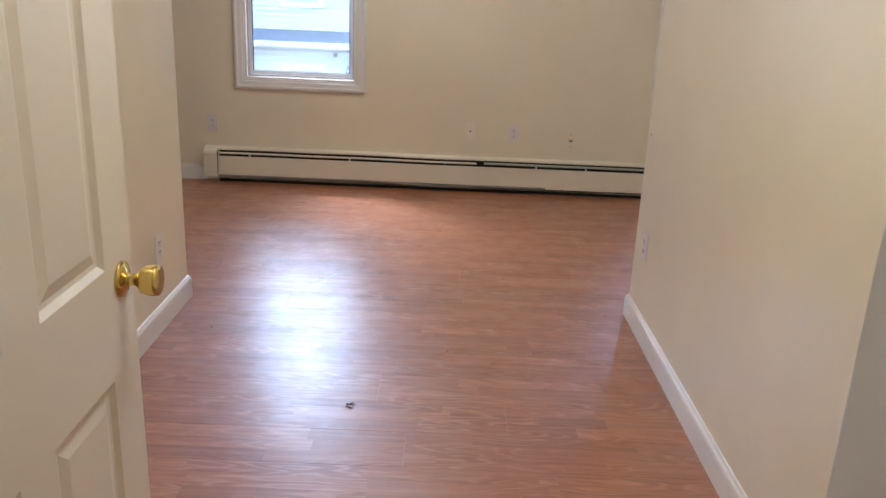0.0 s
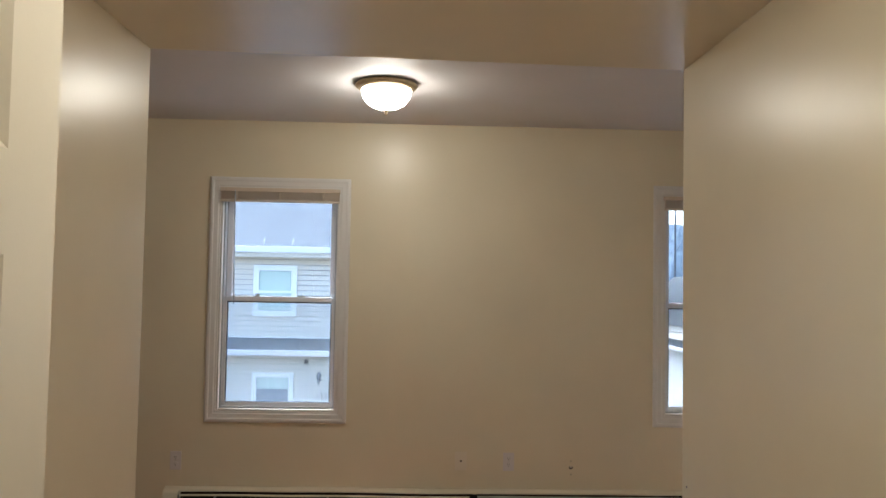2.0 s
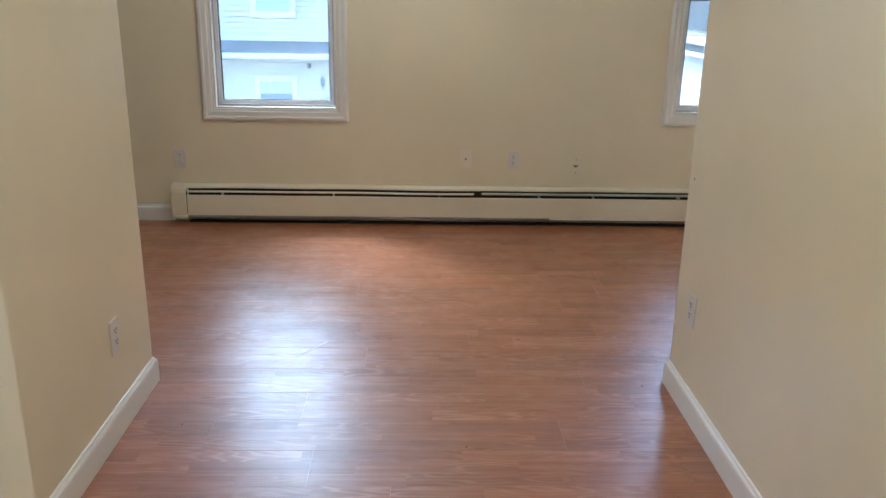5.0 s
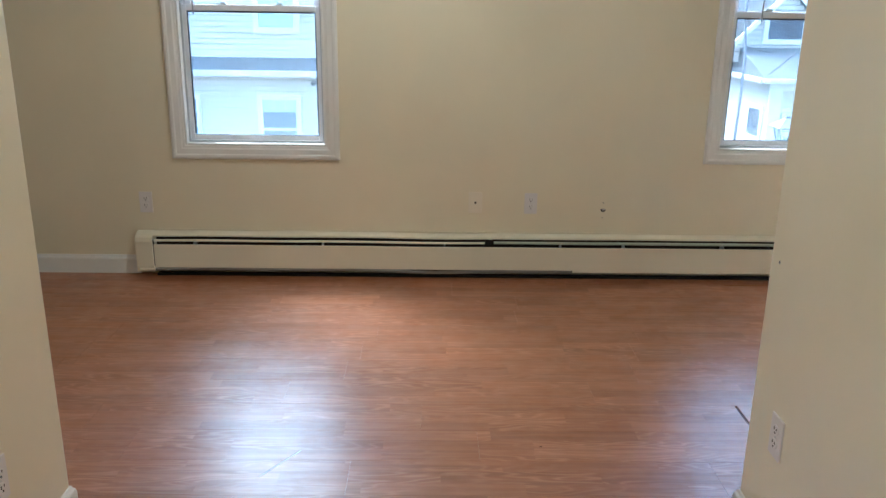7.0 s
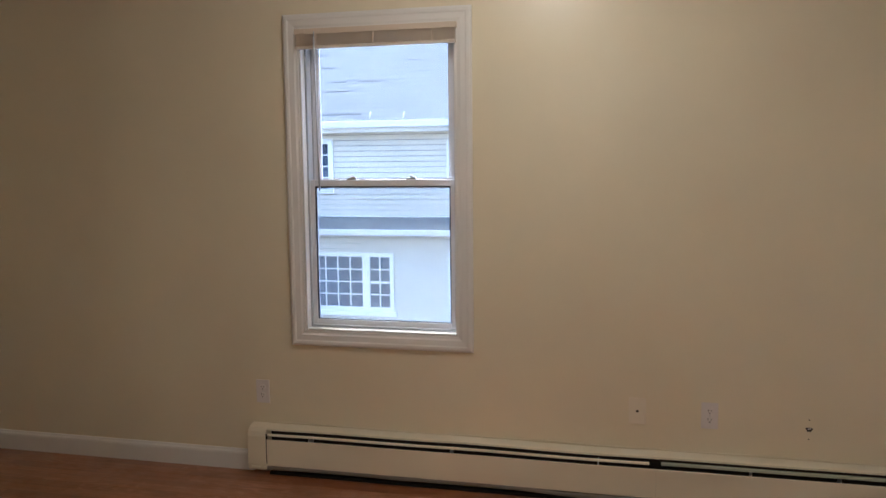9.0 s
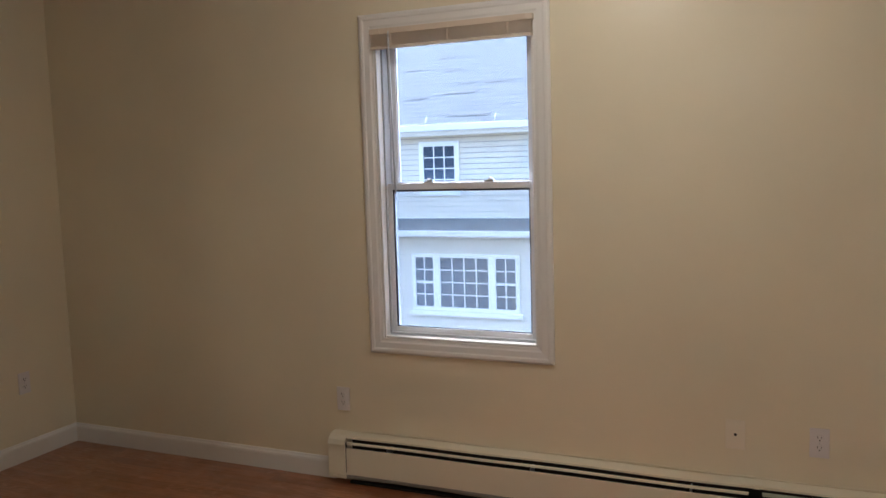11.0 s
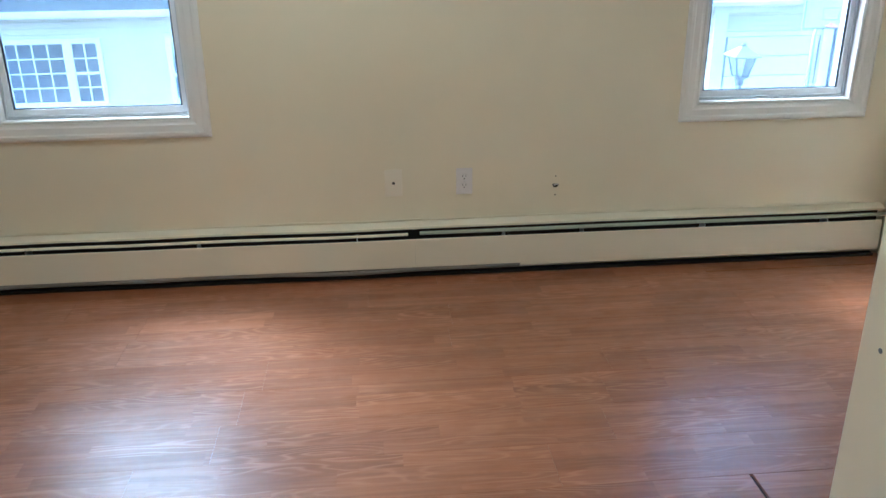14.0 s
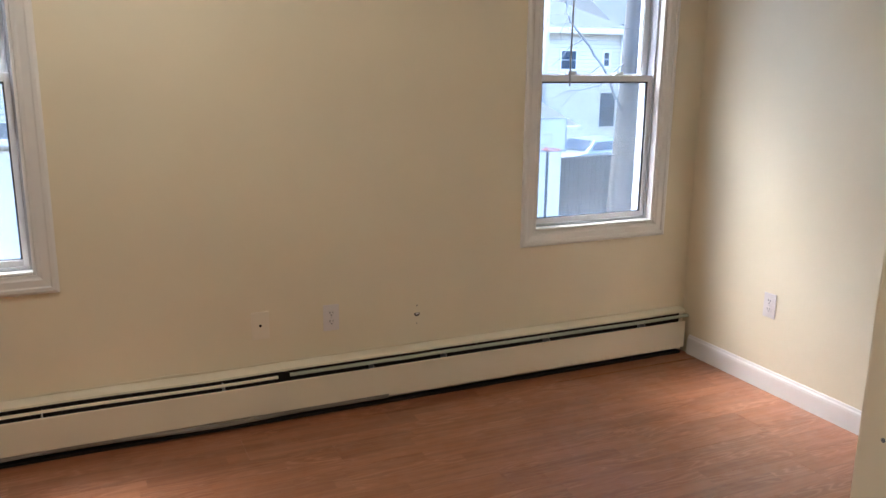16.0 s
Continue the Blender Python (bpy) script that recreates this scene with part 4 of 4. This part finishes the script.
def far_house():
    h = thing("white_house", pose(0, 0, 0), "white clapboard house with a dark hipped roof beyond the cars", "house")
    x0, x1, y = 14.0, 22.25, 33.0
    part("wall", boxes([(x0, x1, y + 0.001, y + 8, GZ, 2.85)]), M_SIDING_BACK, h)
    siding_wall(h, x0, x1, y, GZ, 2.65, M_SIDING_LIGHT, 0.16)
    bm = bmesh.new()
    lo_r = [bm.verts.new(p) for p in ((x0 - 0.4, y - 0.4, 2.85), (x1 + 0.4, y - 0.4, 2.85), (x1 + 0.4, y + 8.4, 2.85), (x0 - 0.4, y + 8.4, 2.85))]
    top = [bm.verts.new(p) for p in ((x0 + 3.6, y + 4, 5.0), (x1 - 3.6, y + 4, 5.0))]
    for f in ((lo_r[0], lo_r[1], top[1], top[0]), (lo_r[1], lo_r[2], top[1]), (lo_r[2], lo_r[3], top[0], top[1]), (lo_r[3], lo_r[0], top[0]), tuple(lo_r[::-1])):
        bm.faces.new(f)
    part("roof", bm, M_SHINGLE, h, "dark hipped shingle roof")
    part("fascia", boxes([(x0 - 0.42, x1 + 0.42, y - 0.46, y - 0.405, 2.65, 2.89)]), M_OUT_TRIM, h)
    house_window(h, 17.2, 18.3, y, 0.7, 2.1, 1, 2, M_FAR_GLASS, 0.14)
    house_window(h, 19.05, 19.95, y, 1.1, 2.0, 1, 2, M_FAR_GLASS, 0.08)
    house_window(h, 21.2, 21.7, y, 1.2, 2.0, 1, 2, M_FAR_GLASS, 0.12)
    part("door", boxes([(21.25, 22.0, y - 0.08, y - 0.035, -1.3, 0.16)]), M_FAR_GLASS, h)
    part("porch_post", boxes([(22.1, 22.3, y - 0.35, y - 0.15, GZ, 2.85)]), M_OUT_TRIM, h)


far_house()


def blank_house(x0, x1, y0, y1, top, mat, label):
    h = thing("house", pose(0, 0, 0), label, "house")
    part("wall", boxes([(x0, x1, y0, y1, GZ, top)]), mat, h)
    bm = bmesh.new()
    ym = (y0 + y1) / 2
    prof = ((y0 - 0.3, top - 0.05), (ym, top + 2.6), (y1 + 0.3, top - 0.05))
    ends = [[bm.verts.new((x, a, b)) for a, b in prof] for x in (x0 - 0.3, x1 + 0.3)]
    for i in range(3):
        bm.faces.new((ends[0][i], ends[0][(i + 1) % 3], ends[1][(i + 1) % 3], ends[1][i]))
    bm.faces.new(ends[0]), bm.faces.new(ends[1][::-1])
    bmesh.ops.recalc_face_normals(bm, faces=bm.faces)
    part("roof", bm, M_SHINGLE, h)
    for i in range(3):
        x = x0 + (x1 - x0) * (0.2 + 0.3 * i)
        house_window(h, x - 0.45, x + 0.45, y0, top - 1.9, top - 0.6, 1, 2, M_FAR_GLASS, 0.12)


blank_house(24.0, 32.0, 36.0, 44.0, 3.3, M_SIDING_BLUE, "blue-grey house far behind the tree trunk")


YOUNG_X = 4.85


def bare_tree(x, y, height, radius, seed, label, mat, lean=(0.1, 0.0), depth=5, first=0.28, boughs=()):
    rnd3 = random.Random(seed)
    t = thing("bare_tree", pose(x, y, GZ), label, "tree")
    trunk, limbs = bmesh.new(), bmesh.new()

    def grow(bm, p, d, length, r, level):
        steps = 3
        for _ in range(steps):
            d2 = (d + Vector((rnd3.uniform(-0.16, 0.16), rnd3.uniform(-0.16, 0.16), rnd3.uniform(-0.04, 0.10)))).normalized()
            q = p + d2 * (length / steps)
            rod(bm, p, q, r, r * 0.87, 7 if level > 1 else 10, caps=False)
            p, d, r = q, d2, r * 0.87
            if level > 0 and rnd3.random() < 0.75:
                side = Vector((rnd3.uniform(-1, 1), rnd3.uniform(-1, 1), rnd3.uniform(0.0, 0.7))).normalized()
                grow(limbs, p, (d * 0.45 + side * 0.75).normalized(), length * rnd3.uniform(0.5, 0.75), r * 0.55, level - 1)
        if level > 0:
            for _ in range(2):
                side = Vector((rnd3.uniform(-1, 1), rnd3.uniform(-1, 1), rnd3.uniform(0.2, 0.8))).normalized()
                grow(limbs, p, (d * 0.7 + side * 0.5).normalized(), length * rnd3.uniform(0.55, 0.8), r * 0.8, level - 1)

    p, d, r = Vector((0, 0, -0.05)), Vector((lean[0], lean[1], 1)).normalized(), radius
    for i in range(5):
        q = p + d * height * first / 5
        rod(trunk, p, q, r, r * 0.95, 14, caps=False)
        p, r = q, r * 0.95
        d = (d + Vector((rnd3.uniform(-0.04, 0.04), rnd3.uniform(-0.04, 0.04), 0))).normalized()
    grow(trunk, p, d, height * (1 - first) * 0.5, r, depth - 1)
    for path, r0, r1 in boughs:
        pts = [Vector(p) - Vector((x, y, GZ)) for p in path]
        fine = [pts[0]]
        for a, b in zip(pts, pts[1:]):
            for k in range(1, 5):
                jit = Vector((rnd3.uniform(-0.02, 0.02), rnd3.uniform(-0.05, 0.05), rnd3.uniform(-0.025, 0.025)))
                fine.append(a.lerp(b, k / 4) + (jit if k < 4 else Vector()))
        for k, (a, b) in enumerate(zip(fine, fine[1:])):
            ra, rb = (r0 + (r1 - r0) * q / (len(fine) - 1) for q in (k, k + 1))
            rod(limbs, a, b, ra, rb, 6, caps=False)
            if k > 3 and rnd3.random() < 0.45:
                grow(limbs, b, Vector((rnd3.uniform(-0.8, 0.1), rnd3.uniform(-0.4, 0.4), rnd3.uniform(-0.9, 0.2))).normalized(), rnd3.uniform(0.25, 0.6), rb * 0.45, 1)
    part("trunk", trunk, mat, t)
    part("branches", limbs, M_TWIG, t, kind="stuff")


bare_tree(YOUNG_X, 14.0, 7.4, 0.028, 11, "young bare tree with thin twigs in front of the pale house", M_TWIG, (0.0, 0), 4, 0.50)
bare_tree(13.05, 20.3, 11.0, 0.34, 4, "thick grey bare tree trunk beside the fence", M_GREY_BARK, (0.03, 0), 4, 0.6, (
    (((12.9, 20.2, 0.2), (12.2, 20.0, 1.2), (11.45, 20.0, 2.05), (11.05, 20.0, 2.42), (10.9, 20.0, 2.9)), 0.034, 0.018),
    (((11.45, 20.0, 2.05), (11.1, 20.0, 1.86), (10.6, 20.0, 1.40)), 0.016, 0.007),
    (((12.9, 20.2, 1.5), (12.05, 20.0, 0.95), (11.75, 20.0, 0.86), (11.05, 20.0, 0.78), (10.35, 20.0, 0.55)), 0.020, 0.007),
    (((11.35, 20.0, 0.82), (11.0, 20.0, 0.5), (10.7, 20.0, 0.2)), 0.011, 0.005)))


def street_lantern(x, y):
    o = thing("post_lantern", pose(x, y, GZ), "black post lantern with tapered glass panes in the front yard", "street lamp")
    zb = 2.56
    bm = bmesh.new()
    rod(bm, (0, 0, 0), (0, 0, zb), 0.035, 0.03, 14)
    rod(bm, (0, 0, zb), (0, 0, zb + 0.10), 0.045, 0.06, 14)
    part("post", bm, M_PEWTER, o)
    z0, z1, r0, r1 = zb + 0.10, zb + 0.34, 0.09, 0.165
    bm = bmesh.new()
    gl = bmesh.new()
    for k in range(4):
        a, b = radians(45 + 90 * k), radians(135 + 90 * k)
        pa0 = Vector((r0 * math.cos(a), r0 * math.sin(a), z0))
        pa1 = Vector((r1 * math.cos(a), r1 * math.sin(a), z1))
        pb0 = Vector((r0 * math.cos(b), r0 * math.sin(b), z0))
        pb1 = Vector((r1 * math.cos(b), r1 * math.sin(b), z1))
        rod(bm, pa0, pa1, 0.010, 0.010, 8)
        rod(bm, pa0, pb0, 0.010, 0.010, 8)
        rod(bm, pa1, pb1, 0.012, 0.012, 8)
        gl.faces.new([gl.verts.new(p * 1.0) for p in (pa0, pb0, pb1, pa1)])
    part("cage", bm, M_PEWTER, o)
    glass = part("pane", gl, M_GLASS, o)
    bm = lathe(((0.235, z1), (0.23, z1 + 0.012), (0.14, z1 + 0.06), (0.07, z1 + 0.10), (0.03, z1 + 0.112), (0.035, z1 + 0.135), (0.010, z1 + 0.155)), 4)
    for f in bm.faces:
        f.smooth = False
    bmesh.ops.rotate(bm, cent=(0, 0, 0), matrix=Matrix.Rotation(radians(45), 3, "Z"), verts=bm.verts)
    part("cap", bm, M_PEWTER, o)
    bm = bmesh.new()
    rod(bm, (0, 0, z0), (0, 0, z0 + 0.12), 0.012, 0.03, 10)
    part("bulb_holder", bm, M_BOARD, o)


bare_tree(9.9, 32.0, 13.0, 0.06, 23, "tall bare grey tree behind the pale houses", M_GREY_BARK, (0.02, 0), 5, 0.35)
bare_tree(13.2, 44.0, 15.0, 0.20, 31, "far bare grey tree standing against the sky", M_GREY_BARK, (-0.03, 0), 5, 0.30)


def wooded_hill():
    rnd5 = random.Random(14)
    bm = bmesh.new()
    prev = None
    for i in range(161):
        x = -80 + i * 1.5
        top = 7.5 + 2.2 * noise.noise(Vector((x * 0.05, 2.0, 0))) + rnd5.uniform(-0.5, 0.5)
        row = [bm.verts.new((x, 78 + 4 * noise.noise(Vector((x * 0.2, 9.0, k))) + k, z)) for k, z in ((0, GZ), (1, top * 0.5), (3, top))]
        if prev:
            for k in range(2):
                bm.faces.new((prev[k], row[k], row[k + 1], prev[k + 1]))
        prev = row
    structure("backdrop", bm, M_HILL)


wooded_hill()
street_lantern(4.77, 12.0)


def basketball_hoop(x, y):
    o = thing("basketball_hoop", pose(x, y, GZ), "portable basketball hoop with a framed pale backboard and red rim", "basketball hoop")
    zb = 2.48
    bm = bmesh.new()
    rod(bm, (0.25, 0.25, 0), (0.25, 0.25, zb + 0.3), 0.04, 0.035, 12)
    part("pole", bm, M_HOOP, o)
    part("base", soften(boxes([(-0.2, 0.7, 0.0, 0.9, 0, 0.16)]), 0.04, 2), M_BLACK, o)
    board = part("backboard", soften(boxes([(-0.15, 0.89, -0.02, 0.01, zb, zb + 0.70)]), 0.006, 1), M_BOARD, o)
    part("frame", boxes(frame_boxes(-0.17, 0.91, zb - 0.02, zb + 0.72, -0.03, 0.015, 0.03, 0.035, 0.03)), M_HOOP, board)
    part("target", boxes(frame_boxes(0.20, 0.54, zb + 0.14, zb + 0.38, -0.026, -0.0215, 0.02, 0.02, 0.02)), M_HOOP, board)
    bm = bmesh.new()
    for k in range(20):
        a, b = k * math.tau / 20, (k + 1) * math.tau / 20
        rod(bm, (0.40 + 0.2 * math.cos(a), -0.25 + 0.2 * math.sin(a), zb + 0.06), (0.40 + 0.2 * math.cos(b), -0.25 + 0.2 * math.sin(b), zb + 0.06), 0.014, 0.014, 6)
    rod(bm, (0.40, -0.05, zb + 0.06), (0.40, -0.02, zb + 0.06), 0.05, 0.05, 8)
    part("rim", bm, M_RED, o, "faded red rim")


basketball_hoop(8.86, 18.0)


def plank_fence(x0, x1, y, top, label, mat, w=0.15):
    f = thing("fence", pose(x0, y, GZ), label, "fence")
    n = int((x1 - x0) / w)
    rnd4 = random.Random(3)
    first = None
    for i in range(n):
        if first is None:
            first = part("board", soften(boxes([(0.004, w - 0.004, 0, 0.02, 0, top - GZ)]), 0.004, 1), mat, f)
            ob = first
        else:
            ob = new("board", first.data)
            ob.parent = f
        ob.location = (i * w, rnd4.uniform(-0.006, 0.006), rnd4.uniform(-0.02, 0.0))
    part("rail", boxes([(0, x1 - x0, 0.03, 0.07, 0.4, 0.49), (0, x1 - x0, 0.03, 0.07, top - GZ - 0.4, top - GZ - 0.31)]), mat, f)


plank_fence(11.2, 18.5, 22.0, -1.10, "dark weathered plank fence in front of the parked cars", M_WOOD_DARK)
plank_fence(0.75, 5.4, 18.6, -1.15, "reddish brown plank fence beside the grey house", plain("red_brown_wood", (0.16, 0.08, 0.06), 0.7))


def car(x, y, rz, paint_mat, label):
    c = thing("car", pose(x, y, GZ, 0, 0, rz), label, "car", "parked cars")
    prof = ((-2.15, 0.35), (-2.2, 0.62), (-2.1, 0.88), (-1.35, 0.98), (-0.75, 1.40), (0.75, 1.45), (1.55, 1.02), (2.1, 0.92), (2.2, 0.6), (2.15, 0.35))
    bm = bmesh.new()
    sides = [[bm.verts.new((px, yy * (0.80 if pz > 1.1 else 1.0), pz)) for px, pz in prof] for yy in (-0.86, 0.86)]
    for i in range(len(prof)):
        j = (i + 1) % len(prof)
        bm.faces.new((sides[0][i], sides[0][j], sides[1][j], sides[1][i]))
    bm.faces.new(sides[0]), bm.faces.new(sides[1][::-1])
    bmesh.ops.recalc_face_normals(bm, faces=bm.faces)
    part("body", soften(bm, 0.05, 3), paint_mat, c)
    for s in (-1, 1):
        g = bmesh.new()
        q = [g.verts.new((px, s * (0.875 - 0.14 * (pz - 0.98) / 0.4), pz)) for px, pz in ((-1.15, 1.02), (-0.72, 1.33), (0.70, 1.37), (1.30, 1.04))]
        g.faces.new(q)
        part("side_window", g, M_FAR_GLASS, c)
        for wx in (-1.35, 1.35):
            b = bmesh.new()
            rod(b, (wx, s * 0.70, 0.33), (wx, s * 0.90, 0.33), 0.33, 0.33, 22)
            wheel = part("wheel", b, M_TYRE, c)
            b = bmesh.new()
            rod(b, (wx, s * 0.895, 0.33), (wx, s * 0.915, 0.33), 0.20, 0.18, 18)
            part("rim", b, M_CHROME, wheel)
    for s, xg in ((-1, -2.17), (1, 2.17)):
        for yy in (-0.6, 0.6):
            part("lamp", soften(boxes([(xg - 0.04, xg + 0.04, yy - 0.16, yy + 0.16, 0.66, 0.80)]), 0.02, 1), M_BOARD, c)
    wind = bmesh.new()
    for (xa, za), (xb, zb2) in (((-1.30, 1.03), (-0.80, 1.385)), ((1.50, 1.065), (0.80, 1.435))):
        nx = -0.03 if xa < 0 else 0.03
        wind.faces.new([wind.verts.new(p) for p in ((xa + nx, -0.68, za + 0.02), (xa + nx, 0.68, za + 0.02), (xb + nx, 0.6, zb2 + 0.01), (xb + nx, -0.6, zb2 + 0.01))])
    part("windscreen", wind, M_FAR_GLASS, c)


car(19.0, 30.0, 12, M_CAR, "silver car parked behind the dark fence")
car(15.0, 30.4, 4, M_OUT_TRIM, "white car parked behind the dark fence")

pole = thing("utility_pole", pose(12.8, 24.0, GZ), "pale weathered utility pole with a crossarm", "utility pole")
bm = bmesh.new()
rod(bm, (0, 0, 0), (0, 0, 9.0), 0.15, 0.11, 14)
part("shaft", bm, M_GUTTER, pole)
part("crossarm", soften(boxes([(-1.1, 1.1, -0.06, 0.06, 8.2, 8.34)]), 0.01, 1), M_GUTTER, pole)

cone = thing("traffic_cone", pose(11.0, 20.6, GZ), "small orange traffic cone by the dark fence", "traffic cone")
part("cone", lathe(((0.15, 0.03), (0.03, 0.62), (0.02, 0.64)), 20), M_CONE, cone)
part("base", soften(boxes([(-0.18, 0.18, -0.18, 0.18, 0, 0.03)]), 0.01, 1), M_CONE, cone)


def overhead_cable(a, b, sag, r=0.012):
    bm = bmesh.new()
    a, b = Vector(a), Vector(b)
    pts = [a.lerp(b, i / 16) + Vector((0, 0, -4 * sag * (i / 16) * (1 - i / 16))) for i in range(17)]
    for p, q in zip(pts, pts[1:]):
        rod(bm, p, q, r, r, 6, caps=False)
    tagged(part("overhead_cable", bm, M_BLACK), "thin dark overhead cable strung between the houses and pole", "cable", "overhead cables")


overhead_cable((0.6, 17.9, 1.9), (12.8, 23.9, 0.9), 0.9)
overhead_cable((7.6, 19.7, 0.05), (13.6, 23.94, 5.3), 0.5)
overhead_cable((7.5, 21.2, 0.62), (9.8, 21.25, 0.55), 0.18, 0.014)

# ---- laminate boards ----
floor = structure("floor", boxes([(XL - 0.1, XR + 0.1, HB - 0.1, YW, -0.3, -0.009)]), M_SUB)
BOARD, LEN, GAP = 0.2, 1.2, 0.0004
JOINTS = {4: -0.325, 3: 1.405, 0: -0.370, -1: -0.220, 10: 0.35, 11: 1.85}


def board_mesh(w):
    bm = soften(boxes([(0, w - GAP, 0, BOARD - GAP, -0.0085, 0.0)]), 0.0005, 1)
    me = bpy.data.meshes.new("laminate_board")
    bm.to_mesh(me)
    bm.free()
    me.materials.append(M_FLOOR)
    return me


full = board_mesh(LEN)
rb = random.Random(21)
first_row = int((HB - 3.66) / BOARD) - 1
for k in range(first_row, 12):
    y = 3.66 + k * BOARD
    x_lo, x_hi = (XL, XR) if y > YS - 0.15 else (PL - T, PR + T)
    shift = JOINTS.get(k, rb.uniform(-0.6, 0.6))
    i = math.floor((x_lo - shift) / LEN)
    while True:
        xa = shift + i * LEN
        xb = xa + LEN
        i += 1
        if xa >= x_hi:
            break
        if k == 3 and abs(xa - 1.405) < 0.01:
            xa += 0.010
        ca, cb = max(xa, x_lo), min(xb, x_hi)
        if cb - ca < 0.02:
            continue
        ob = new("laminate_board", full if cb - ca > LEN - 0.001 else board_mesh(cb - ca))
        ob.parent = floor
        ob.location = (ca, y + (0.006 if k == 11 and ca > 1.8 else 0), rb.uniform(-0.00015, 0.00015))
        if k == 3 and 1.40 < xa < 1.44:
            ob.rotation_euler = (0, 0, radians(-0.25))
